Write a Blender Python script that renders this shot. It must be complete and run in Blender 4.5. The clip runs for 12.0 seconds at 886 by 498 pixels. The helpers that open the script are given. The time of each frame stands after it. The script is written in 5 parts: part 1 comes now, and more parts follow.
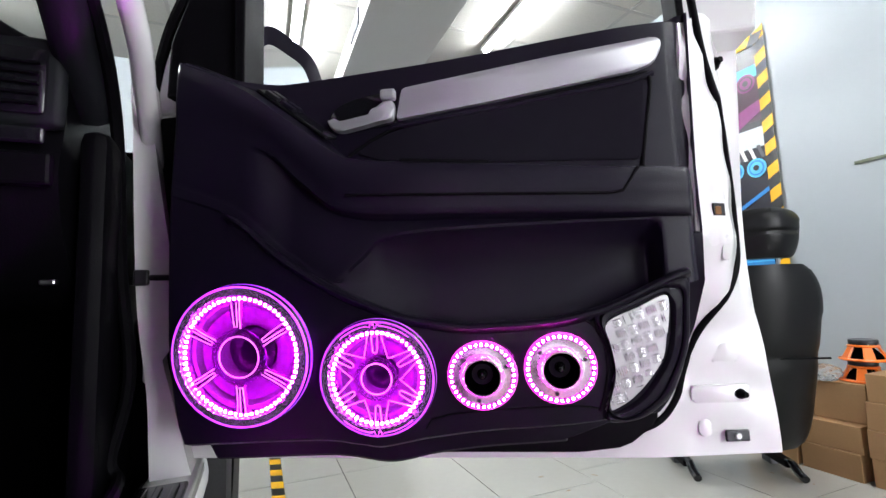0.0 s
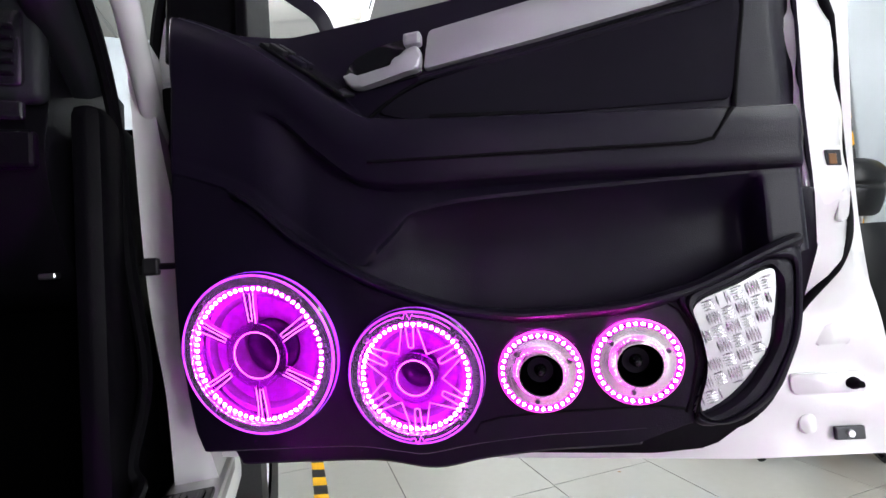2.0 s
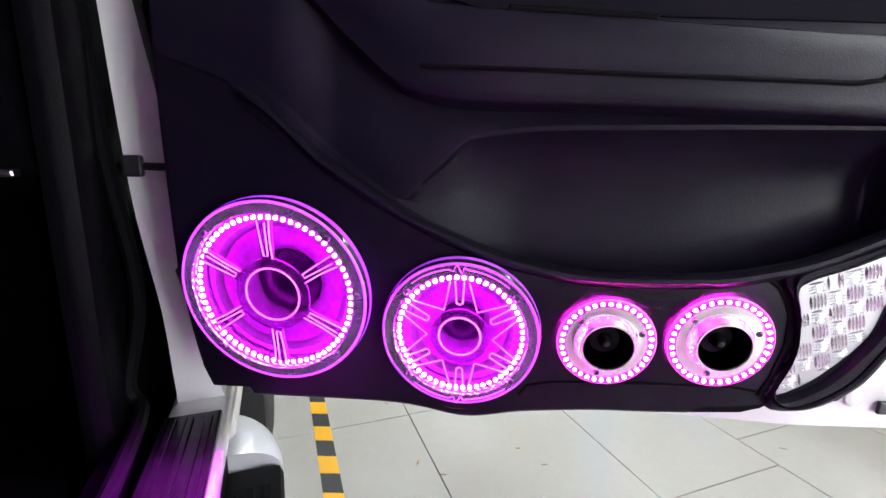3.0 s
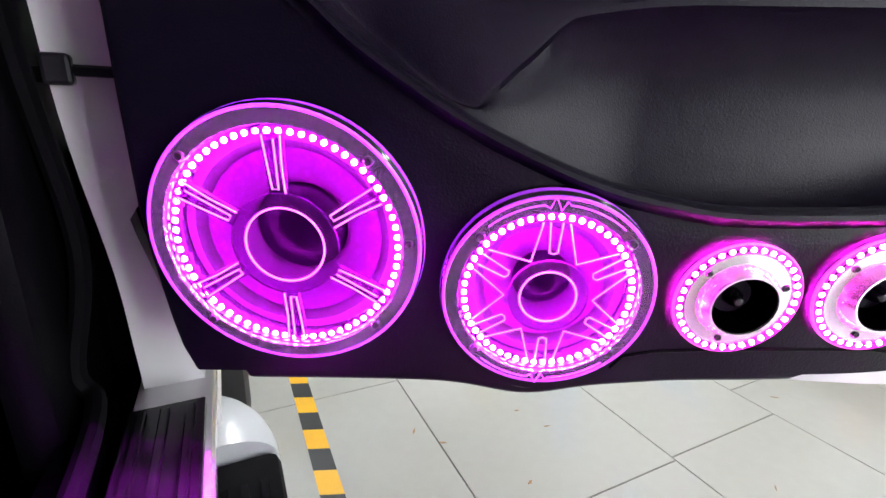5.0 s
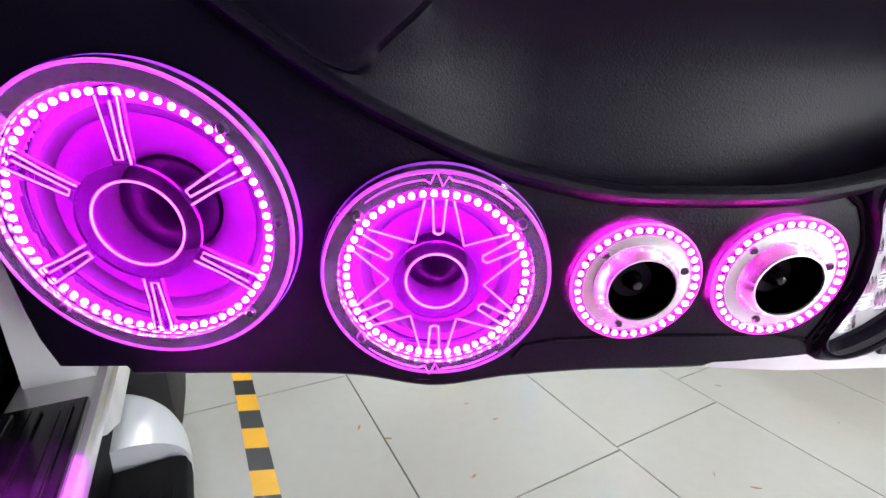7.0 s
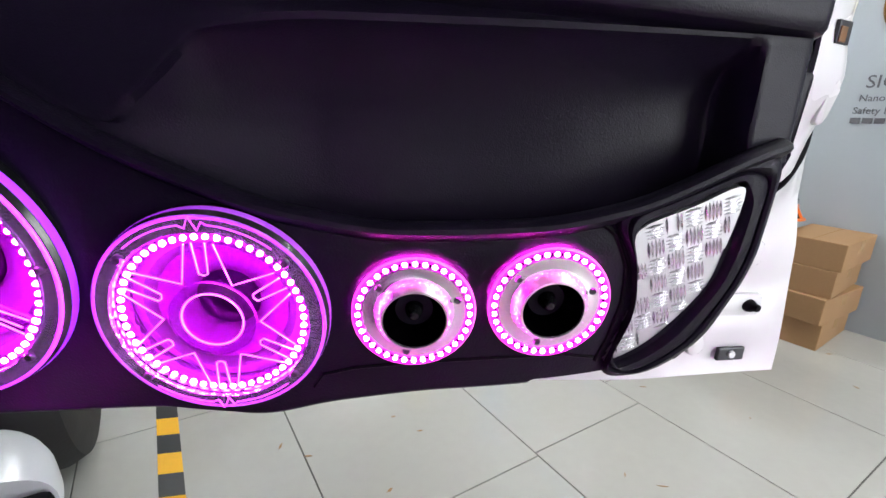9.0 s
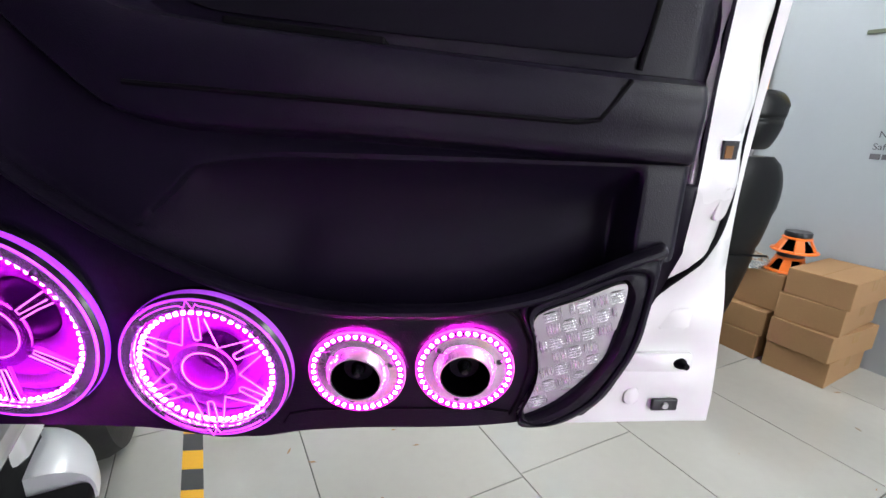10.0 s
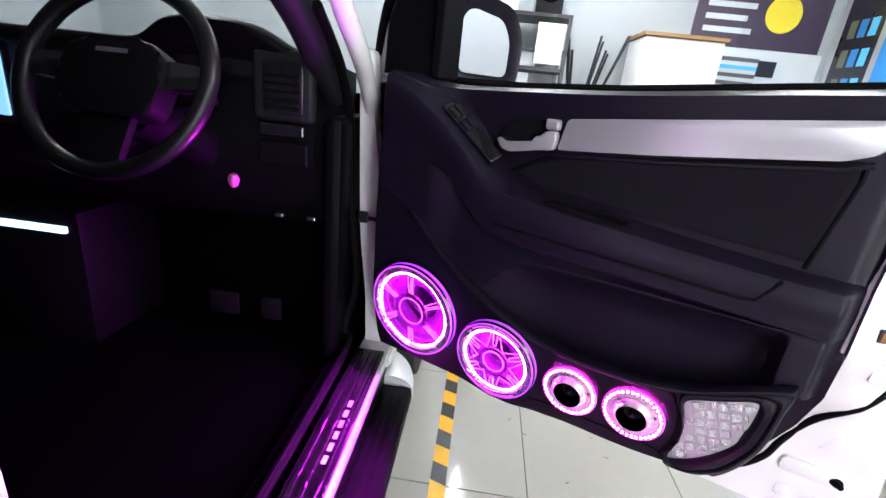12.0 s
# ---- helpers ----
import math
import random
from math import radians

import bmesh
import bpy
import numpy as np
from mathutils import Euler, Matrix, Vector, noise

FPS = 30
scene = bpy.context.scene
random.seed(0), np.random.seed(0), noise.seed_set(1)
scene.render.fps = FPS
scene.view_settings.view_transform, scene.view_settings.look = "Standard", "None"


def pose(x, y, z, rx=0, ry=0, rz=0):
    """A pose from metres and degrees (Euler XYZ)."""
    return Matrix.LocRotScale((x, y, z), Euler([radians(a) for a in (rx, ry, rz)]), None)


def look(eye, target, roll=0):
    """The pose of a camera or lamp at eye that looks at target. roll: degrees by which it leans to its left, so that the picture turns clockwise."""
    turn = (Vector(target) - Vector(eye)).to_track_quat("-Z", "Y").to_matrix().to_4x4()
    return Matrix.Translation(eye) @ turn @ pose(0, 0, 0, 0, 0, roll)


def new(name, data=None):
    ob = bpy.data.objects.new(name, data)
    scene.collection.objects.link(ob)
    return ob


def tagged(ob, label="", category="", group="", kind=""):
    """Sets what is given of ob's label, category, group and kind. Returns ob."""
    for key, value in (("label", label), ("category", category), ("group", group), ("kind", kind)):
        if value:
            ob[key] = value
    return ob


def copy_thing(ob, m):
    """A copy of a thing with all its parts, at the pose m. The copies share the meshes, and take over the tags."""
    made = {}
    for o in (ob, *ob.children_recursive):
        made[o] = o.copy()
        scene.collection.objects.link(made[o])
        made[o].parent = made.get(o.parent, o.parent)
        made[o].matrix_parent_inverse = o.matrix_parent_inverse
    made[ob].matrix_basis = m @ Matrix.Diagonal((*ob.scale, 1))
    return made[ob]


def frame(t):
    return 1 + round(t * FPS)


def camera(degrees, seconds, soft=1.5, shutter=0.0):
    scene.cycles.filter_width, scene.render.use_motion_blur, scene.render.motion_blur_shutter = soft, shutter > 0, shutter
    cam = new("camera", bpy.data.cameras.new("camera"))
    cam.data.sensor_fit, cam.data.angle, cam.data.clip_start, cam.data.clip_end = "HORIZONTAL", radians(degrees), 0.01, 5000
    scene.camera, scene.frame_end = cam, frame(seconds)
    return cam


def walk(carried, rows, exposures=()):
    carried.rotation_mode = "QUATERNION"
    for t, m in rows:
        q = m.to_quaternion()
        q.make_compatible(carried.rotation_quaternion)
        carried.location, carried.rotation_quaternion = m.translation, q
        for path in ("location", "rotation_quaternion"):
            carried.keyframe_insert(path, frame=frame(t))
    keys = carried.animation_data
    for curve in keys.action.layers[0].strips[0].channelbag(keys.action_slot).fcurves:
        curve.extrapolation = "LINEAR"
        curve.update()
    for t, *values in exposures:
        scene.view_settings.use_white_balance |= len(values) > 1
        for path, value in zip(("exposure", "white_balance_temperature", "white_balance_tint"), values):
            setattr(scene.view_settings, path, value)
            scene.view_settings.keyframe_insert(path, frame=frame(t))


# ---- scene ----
cam = camera(88.9, 12.0)
PATH = [
    (0, (0.109, 0.008, 0.828), (-0.177, 1.976, 1.039), -2.2),
    (0.5, (0.113, 0.008, 0.822), (-0.184, 1.972, 1.049), -2.4),
    (1, (0.117, 0.012, 0.823), (-0.194, 1.975, 1.039), -2.7),
    (1.5, (0.104, 0.049, 0.827), (-0.214, 2.012, 1.036), -3.5),
    (2, (0.072, 0.123, 0.843), (-0.349, 2.075, 0.941), -4.1),
    (2.5, (0.023, 0.173, 0.888), (-0.402, 2.111, 0.636), -0.3),
    (3, (-0.036, 0.218, 0.907), (-0.387, 2.146, 0.506), 0.8),
    (3.5, (-0.109, 0.263, 0.886), (-0.386, 2.186, 0.41), 1.3),
    (5.5, (-0.165, 0.347, 0.844), (-0.3, 2.256, 0.263), 1.7),
    (6, (-0.15, 0.357, 0.832), (-0.263, 2.265, 0.242), 2.3),
    (6.5, (-0.126, 0.364, 0.83), (-0.192, 2.274, 0.242), 2.4),
    (7, (-0.093, 0.367, 0.835), (-0.127, 2.278, 0.248), 2.5),
    (8.8, (0.054, 0.362, 0.865), (0.094, 2.278, 0.291), 1.6),
    (9, (0.07, 0.359, 0.869), (0.137, 2.277, 0.308), 1.7),
    (9.5, (0.13, 0.337, 0.906), (0.179, 2.26, 0.358), 1.6),
    (10, (0.167, 0.281, 0.978), (0.083, 2.202, 0.427), 2.5),
    (10.5, (0.188, 0.198, 1.048), (-0.151, 2.081, 0.468), 5.3),
    (11, (0.212, 0.109, 1.109), (-0.361, 1.929, 0.509), 5.1),
    (11.5, (0.248, 0.026, 1.169), (-0.519, 1.767, 0.551), 5.0),
    (12, (0.258, -0.061, 1.235), (-0.809, 1.497, 0.576), 6.2),
]
walk(cam, [(t, look(eye, target, roll)) for t, eye, target, roll in PATH],
     exposures=[(0, 0.05), (1.5, 0.05), (2.5, 0.3), (3.5, 0.35), (6.0, 0.3), (7.2, 0.2), (9.0, 0.05), (10.0, 0.05), (11.0, 0.2), (12.0, 0.35)])

# ---- light ----
ROOM = pose(0, 0, 0, 0, 0, 30.5)          # room axes: local x across the truck, local y towards its nose
world = bpy.data.worlds.new("world")
scene.world = world
world.use_nodes = True
sky = world.node_tree.nodes.new("ShaderNodeTexSky")
sky.sky_type, sky.sun_disc, sky.sun_elevation, sky.sun_rotation = "NISHITA", False, radians(40), radians(120)
world.node_tree.links.new(sky.outputs[0], world.node_tree.nodes["Background"].inputs[0])
world.node_tree.nodes["Background"].inputs[1].default_value = 0.08
TUBE_POWER = 270.0
LED_POWER = 3800.0
# The three lamps at 1.95 are unseen, added to light from the right.
TUBES = [(1.75, 2.35), (0.33, 3.1), (1.95, 0.1), (1.95, -1.6), (-1.6, 2.9), (1.95, -3.2)]
scene.view_settings.exposure = 0.0
OPEN_L, OPEN_R, OPEN_H = 1.60, 2.72, 2.45   # unseen back-wall opening, assumed, placed to set the sheen on the trim
# Fill lamp in the assumed opening, added to brighten door and trim.
day = bpy.data.lights.new("door_fill", "AREA")
day.shape, day.size, day.size_y, day.energy, day.color = "RECTANGLE", OPEN_R - OPEN_L, OPEN_H - 0.1, 115.0, (0.94, 0.97, 1.0)
new("door_fill", day).matrix_world = ROOM @ pose((OPEN_L + OPEN_R) / 2, -4.27, OPEN_H / 2, 90, 0, 0)

# ---- materials ----
def mat(name, base, rough=0.5, metal=0.0, var=0.12, scale=6.0, fine=80.0, bump=0.05, coat=0.0, spec=0.5, emit=None, power=0.0, trans=0.0, ior=1.45, per_piece=0.0):
    m = bpy.data.materials.new(name)
    m.use_nodes = True
    nt = m.node_tree
    b = nt.nodes["Principled BSDF"]
    b.inputs["Metallic"].default_value = metal
    b.inputs["Coat Weight"].default_value = coat
    b.inputs["Specular IOR Level"].default_value = spec
    b.inputs["Transmission Weight"].default_value = trans
    b.inputs["IOR"].default_value = ior
    geo = nt.nodes.new("ShaderNodeNewGeometry")
    n1 = nt.nodes.new("ShaderNodeTexNoise")
    n1.inputs["Scale"].default_value, n1.inputs["Detail"].default_value = scale, 5.0
    n2 = nt.nodes.new("ShaderNodeTexNoise")
    n2.inputs["Scale"].default_value, n2.inputs["Detail"].default_value = fine, 3.0
    nt.links.new(geo.outputs["Position"], n1.inputs["Vector"])
    nt.links.new(geo.outputs["Position"], n2.inputs["Vector"])
    mix = nt.nodes.new("ShaderNodeMix")
    mix.data_type = "RGBA"
    lo = [max(0.0, c * (1 - var)) for c in base]
    hi = [min(1.0, c * (1 + var)) for c in base]
    mix.inputs["A"].default_value, mix.inputs["B"].default_value = (*lo, 1), (*hi, 1)
    fac = nt.nodes.new("ShaderNodeMath")
    fac.operation = "MULTIPLY_ADD"
    nt.links.new(n2.outputs["Fac"], fac.inputs[0])
    fac.inputs[1].default_value = 0.5
    half = nt.nodes.new("ShaderNodeMath")
    half.operation = "MULTIPLY"
    half.inputs[1].default_value = 0.5
    nt.links.new(n1.outputs["Fac"], half.inputs[0])
    nt.links.new(half.outputs[0], fac.inputs[2])
    last = fac.outputs[0]
    if per_piece:
        info = nt.nodes.new("ShaderNodeObjectInfo")
        pp = nt.nodes.new("ShaderNodeMath")
        pp.operation = "MULTIPLY_ADD"
        nt.links.new(info.outputs["Random"], pp.inputs[0])
        pp.inputs[1].default_value = per_piece
        nt.links.new(last, pp.inputs[2])
        last = pp.outputs[0]
    nt.links.new(last, mix.inputs["Factor"])
    nt.links.new(mix.outputs["Result"], b.inputs["Base Color"])
    rr = nt.nodes.new("ShaderNodeMapRange")
    rr.inputs["To Min"].default_value, rr.inputs["To Max"].default_value = max(0.0, rough - 0.08), min(1.0, rough + 0.08)
    nt.links.new(n1.outputs["Fac"], rr.inputs["Value"])
    nt.links.new(rr.outputs["Result"], b.inputs["Roughness"])
    if bump:
        bp = nt.nodes.new("ShaderNodeBump")
        bp.inputs["Strength"].default_value, bp.inputs["Distance"].default_value = bump, 0.002
        nt.links.new(n2.outputs["Fac"], bp.inputs["Height"])
        nt.links.new(bp.outputs["Normal"], b.inputs["Normal"])
    if emit:
        b.inputs["Emission Color"].default_value = (*emit, 1)
        b.inputs["Emission Strength"].default_value = power
    return m


def grained(name, base, rough, cell=900.0, depth=0.35, spec=0.13):
    """Moulded leather-grain plastic: cell relief over a softly mottled colour."""
    m = mat(name, base, rough, 0, 0.25, 5, 160, 0.0, spec=spec)
    nt = m.node_tree
    tc = nt.nodes.new("ShaderNodeNewGeometry")
    v = nt.nodes.new("ShaderNodeTexVoronoi")
    v.feature = "SMOOTH_F1"
    v.inputs["Scale"].default_value = cell
    bp = nt.nodes.new("ShaderNodeBump")
    bp.inputs["Strength"].default_value, bp.inputs["Distance"].default_value = depth, 0.0006
    nt.links.new(tc.outputs["Position"], v.inputs["Vector"])
    nt.links.new(v.outputs["Distance"], bp.inputs["Height"])
    nt.links.new(bp.outputs["Normal"], nt.nodes["Principled BSDF"].inputs["Normal"])
    return m


# The violet in these three blacks stands for LED light over the trim.
PLASTIC = grained("violet_black_grained_plastic", (0.0074, 0.0054, 0.0128), 0.36, 760, 0.34, 0.21)
POD = grained("violet_black_leatherette", (0.0058, 0.0042, 0.0100), 0.40, 560, 0.45, 0.17)
FABRIC = mat("violet_black_door_fabric", (0.0078, 0.0064, 0.0112), 0.75, 0, 0.35, 8, 900, 0.25, spec=0.07)
GLOSS_BLACK = mat("gloss_black", (0.008, 0.008, 0.010), 0.12, 0, 0.2, 10, 60, 0.0)
RUBBER = mat("rubber", (0.004, 0.0038, 0.0048), 0.55, 0, 0.3, 20, 200, 0.1, spec=0.05)
WHITE = mat("white_car_paint", (0.80, 0.80, 0.79), 0.25, 0, 0.02, 3, 60, 0.01, coat=0.6)
SILVER = mat("satin_silver_plastic", (0.44, 0.44, 0.46), 0.34, 0.45, 0.06, 9, 400, 0.02)
METAL = mat("brushed_steel", (0.55, 0.55, 0.57), 0.3, 1.0, 0.1, 12, 300, 0.05)
DARKMETAL = mat("dark_steel", (0.05, 0.05, 0.055), 0.35, 0.8, 0.2, 12, 200, 0.05)
# One alloy: plate darkened, bars lightened to paint the relief's shine.
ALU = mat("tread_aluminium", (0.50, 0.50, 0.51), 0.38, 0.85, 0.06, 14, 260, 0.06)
ALU_LIT = mat("tread_aluminium_lit", (0.90, 0.90, 0.91), 0.26, 0.85, 0.04, 14, 260, 0.04)
POLISHED = mat("turned_aluminium", (0.86, 0.84, 0.86), 0.24, 0.92, 0.05, 14, 90, 0.02)
TILE = mat("glazed_floor_tile", (0.40, 0.388, 0.352), 0.11, 0, 0.07, 2.2, 30, 0.015, coat=0.35, per_piece=0.25)
GROUT = mat("grout", (0.10, 0.095, 0.085), 0.8, 0, 0.3, 4, 60, 0.1)
WALL = mat("painted_wall", (0.35, 0.385, 0.405), 0.36, 0, 0.03, 1.2, 40, 0.03)
CEIL = mat("ceiling_board", (0.31, 0.30, 0.275), 0.8, 0, 0.16, 2.0, 70, 0.6)
TBAR = mat("ceiling_bar", (0.24, 0.235, 0.22), 0.5, 0, 0.05, 4, 60, 0.0)
CARD = mat("brown_cardboard", (0.29, 0.165, 0.075), 0.75, 0, 0.14, 5, 120, 0.08, per_piece=0.3)
PACKTAPE = mat("packing_tape", (0.40, 0.25, 0.12), 0.25, 0, 0.08, 6, 60, 0.02)
ORANGE = mat("orange_basket_paint", (0.80, 0.17, 0.02), 0.3, 0, 0.1, 10, 90, 0.02, coat=0.3)
YELLOW = mat("yellow_tape", (0.82, 0.42, 0.01), 0.4, 0, 0.08, 14, 90, 0.02)
BLACKTAPE = mat("black_tape", (0.018, 0.018, 0.018), 0.4, 0, 0.3, 14, 90, 0.02)
LEATHER = mat("black_leather", (0.004, 0.004, 0.0048), 0.33, 0, 0.3, 6, 260, 0.18, spec=0.28)
# Near-black, no sheen: the closed cab's darkness is set in this colour.
CAB_BLACK = mat("cab_black", (0.0010, 0.0010, 0.0012), 0.95, 0, 0.5, 20, 700, 0.5, spec=0.0)
DASH = grained("dash_plastic", (0.0026, 0.0023, 0.0034), 0.5, 400, 0.35, 0.07)
DASH_PALE = grained("pale_dash_plastic", (0.011, 0.012, 0.014), 0.5, 500)
TYRE = mat("tyre_rubber", (0.014, 0.014, 0.015), 0.7, 0, 0.3, 15, 120, 0.3)
# LED magenta is also tinted into the cone and cap colours.
CONE = mat("magenta_tinted_cone", (0.0105, 0.0018, 0.0120), 0.45, 0, 0.1, 20, 300, 0.01, spec=0.03)
DUSTCAP = mat("violet_tinted_dust_cap", (0.0006, 0.00015, 0.0009), 0.34, 0, 0.2, 20, 100, 0.0, spec=0.006)
CONEDARK = mat("black_dust_cap", (0.0005, 0.0004, 0.0006), 0.14, 0, 0.2, 20, 100, 0.0, spec=0.0)
LED = mat("magenta_led", (0.9, 0.5, 0.9), 0.4, 0, 0, 5, 5, 0, emit=(0.76, 0.012, 1.0), power=LED_POWER)
LEDPINK = mat("pink_led", (0.9, 0.5, 0.9), 0.4, 0, 0, 5, 5, 0, emit=(1.0, 0.05, 0.70), power=LED_POWER * 0.25)
# LED light leaving the acrylic edges is put in as emission below.
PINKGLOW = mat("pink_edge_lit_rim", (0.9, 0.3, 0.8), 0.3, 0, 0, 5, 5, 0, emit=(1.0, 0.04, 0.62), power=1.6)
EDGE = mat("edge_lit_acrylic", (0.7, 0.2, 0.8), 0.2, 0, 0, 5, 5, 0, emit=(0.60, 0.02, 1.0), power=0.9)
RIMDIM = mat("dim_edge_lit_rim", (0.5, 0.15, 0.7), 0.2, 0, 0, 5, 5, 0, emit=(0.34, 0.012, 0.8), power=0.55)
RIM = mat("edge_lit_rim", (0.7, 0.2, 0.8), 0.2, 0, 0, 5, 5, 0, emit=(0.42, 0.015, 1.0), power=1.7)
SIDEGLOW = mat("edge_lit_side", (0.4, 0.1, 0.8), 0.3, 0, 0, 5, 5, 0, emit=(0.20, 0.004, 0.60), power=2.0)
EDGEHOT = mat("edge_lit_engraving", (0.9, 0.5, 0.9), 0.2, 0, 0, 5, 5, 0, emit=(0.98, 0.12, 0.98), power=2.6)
ACRYLIC = mat("tinted_acrylic", (0.72, 0.10, 0.82), 0.05, 0, 0, 5, 5, 0, trans=0.96, ior=1.3)
SMOKE = mat("smoked_acrylic", (0.55, 0.50, 0.58), 0.05, 0, 0, 5, 5, 0, trans=0.9, ior=1.35)
TUBE = mat("fluorescent_tube", (0.9, 0.9, 0.9), 0.4, 0, 0, 5, 5, 0, emit=(0.93, 0.97, 1.0), power=TUBE_POWER)
MIRROR = mat("mirror_glass", (0.92, 0.93, 0.94), 0.01, 1.0, 0, 5, 5, 0)
GLASS = mat("windscreen_glass", (0.95, 0.97, 0.96), 0.01, 0, 0, 5, 5, 0, trans=1.0, ior=1.45)
SCUFF = mat("dark_scuff_metal", (0.05, 0.05, 0.055), 0.16, 0.85, 0.2, 9, 200, 0.03)
CAPSILVER = mat("silver_paint", (0.72, 0.73, 0.75), 0.3, 0.15, 0.05, 9, 300, 0.02, coat=0.3)
LENS = mat("clear_plastic_bag", (0.9, 0.9, 0.9), 0.12, 0, 0.02, 20, 60, 0.6, trans=0.9, ior=1.15)
SCREEN = mat("lit_screen", (0.1, 0.3, 0.4), 0.2, 0, 0, 5, 5, 0, emit=(0.25, 0.6, 0.9), power=0.9)
LIGHTBAR = mat("blue_white_light_bar", (0.5, 0.7, 0.8), 0.3, 0, 0, 5, 5, 0, emit=(0.5, 0.75, 0.95), power=1.8)
PINKMATT = mat("pink_plastic", (0.30, 0.06, 0.22), 0.5, 0, 0.4, 40, 90, 0.05)
PAPER = mat("white_paper", (0.80, 0.80, 0.79), 0.6, 0, 0.03, 8, 60, 0.02)
GREYPRINT = mat("grey_print", (0.10, 0.10, 0.11), 0.5, 0, 0.05, 8, 60, 0.0)
VIOLETDARK = mat("dark_violet_print", (0.045, 0.03, 0.055), 0.35, 0, 0.15, 8, 60, 0.0)
BLUEPRINT = mat("blue_print", (0.03, 0.22, 0.55), 0.35, 0, 0.25, 9, 60, 0.0)
CYANPRINT = mat("cyan_print", (0.10, 0.50, 0.80), 0.35, 0, 0.2, 9, 60, 0.0)
PURPLEPRINT = mat("magenta_print", (0.22, 0.03, 0.16), 0.35, 0, 0.35, 9, 60, 0.0)
MAROONPRINT = mat("maroon_print", (0.045, 0.010, 0.030), 0.3, 0, 0.5, 11, 60, 0.0)
DARKPRINT = mat("dark_print", (0.015, 0.013, 0.022), 0.3, 0, 0.3, 9, 60, 0.0)
PALEPRINT = mat("pale_print", (0.55, 0.60, 0.62), 0.4, 0, 0.1, 9, 60, 0.0)
REDPRINT = mat("red_print", (0.60, 0.05, 0.04), 0.4, 0, 0.1, 9, 60, 0.0)
YELLOWPRINT = mat("yellow_print", (0.78, 0.62, 0.04), 0.4, 0, 0.1, 9, 60, 0.0)
BROWNPRINT = mat("amber_brown_print", (0.20, 0.09, 0.02), 0.35, 0, 0.6, 14, 60, 0.0)
GREENPRINT = mat("olive_print", (0.12, 0.14, 0.09), 0.4, 0, 0.2, 9, 60, 0.0)
BEAMGREY = mat("grey_beam_paint", (0.40, 0.40, 0.385), 0.5, 0, 0.05, 2, 50, 0.03)


# ---- builders ----
def thing(name, label, category, group="", kind="", m=Matrix()):
    ob = new(name)
    ob.matrix_world = m
    return tagged(ob, label, category, group, kind)


def part(name, bm, material, parent=None, label="", m=None, smooth=False):
    """Links a bmesh as one mesh object; m places its points in the parent's own space."""
    if m is not None:
        bm.transform(m)
    bmesh.ops.recalc_face_normals(bm, faces=bm.faces[:])
    me = bpy.data.meshes.new(name)
    bm.to_mesh(me)
    bm.free()
    me.materials.append(material)
    if smooth:
        me.polygons.foreach_set("use_smooth", [True] * len(me.polygons))
        me.set_sharp_from_angle(angle=radians(38))
    ob = new(name, me)
    ob.parent = parent
    if label:
        ob["label"] = label
    return ob


def solo(name, bm, material, label, category, group="", kind="", m=None, smooth=False):
    return tagged(part(name, bm, material, None, "", m, smooth), label, category, group, kind)


def box(x0, x1, y0, y1, z0, z1, bevel=0.0, seg=2, bm=None):
    bm = bm or bmesh.new()
    vs = bmesh.ops.create_cube(bm, size=1.0)["verts"]
    for v in vs:
        v.co = Vector(((x0 + x1) / 2 + v.co.x * (x1 - x0), (y0 + y1) / 2 + v.co.y * (y1 - y0), (z0 + z1) / 2 + v.co.z * (z1 - z0)))
    if bevel:
        edges = list({e for v in vs for e in v.link_edges})
        bmesh.ops.bevel(bm, geom=edges, offset=bevel, segments=seg, affect="EDGES", profile=0.5)
    return bm


def smooth_loop(pts, n=6, closed=True):
    """A rounded line through the points (Catmull-Rom)."""
    out, k = [], len(pts)
    P = [Vector(p) for p in pts]
    for i in range(k if closed else k - 1):
        if closed:
            a, b, c, d = P[i - 1], P[i], P[(i + 1) % k], P[(i + 2) % k]
        else:
            a, b, c, d = P[max(i - 1, 0)], P[i], P[i + 1], P[min(i + 2, k - 1)]
        for j in range(n):
            t = j / n
            out.append(0.5 * ((2 * b) + (c - a) * t + (2 * a - 5 * b + 4 * c - d) * t * t + (3 * b - a - 3 * c + d) * t ** 3))
    if not closed:
        out.append(P[-1])
    return out


def round_poly(pts, r, n=5):
    """A polygon with its corners rounded."""
    out, k = [], len(pts)
    for i in range(k):
        p, q, s = Vector(pts[i - 1]), Vector(pts[i]), Vector(pts[(i + 1) % k])
        a = q + (p - q).normalized() * min(r, (p - q).length * 0.45)
        b = q + (s - q).normalized() * min(r, (s - q).length * 0.45)
        for j in range(n + 1):
            t = j / n
            out.append(a * (1 - t) ** 2 + q * 2 * t * (1 - t) + b * t * t)
    return out


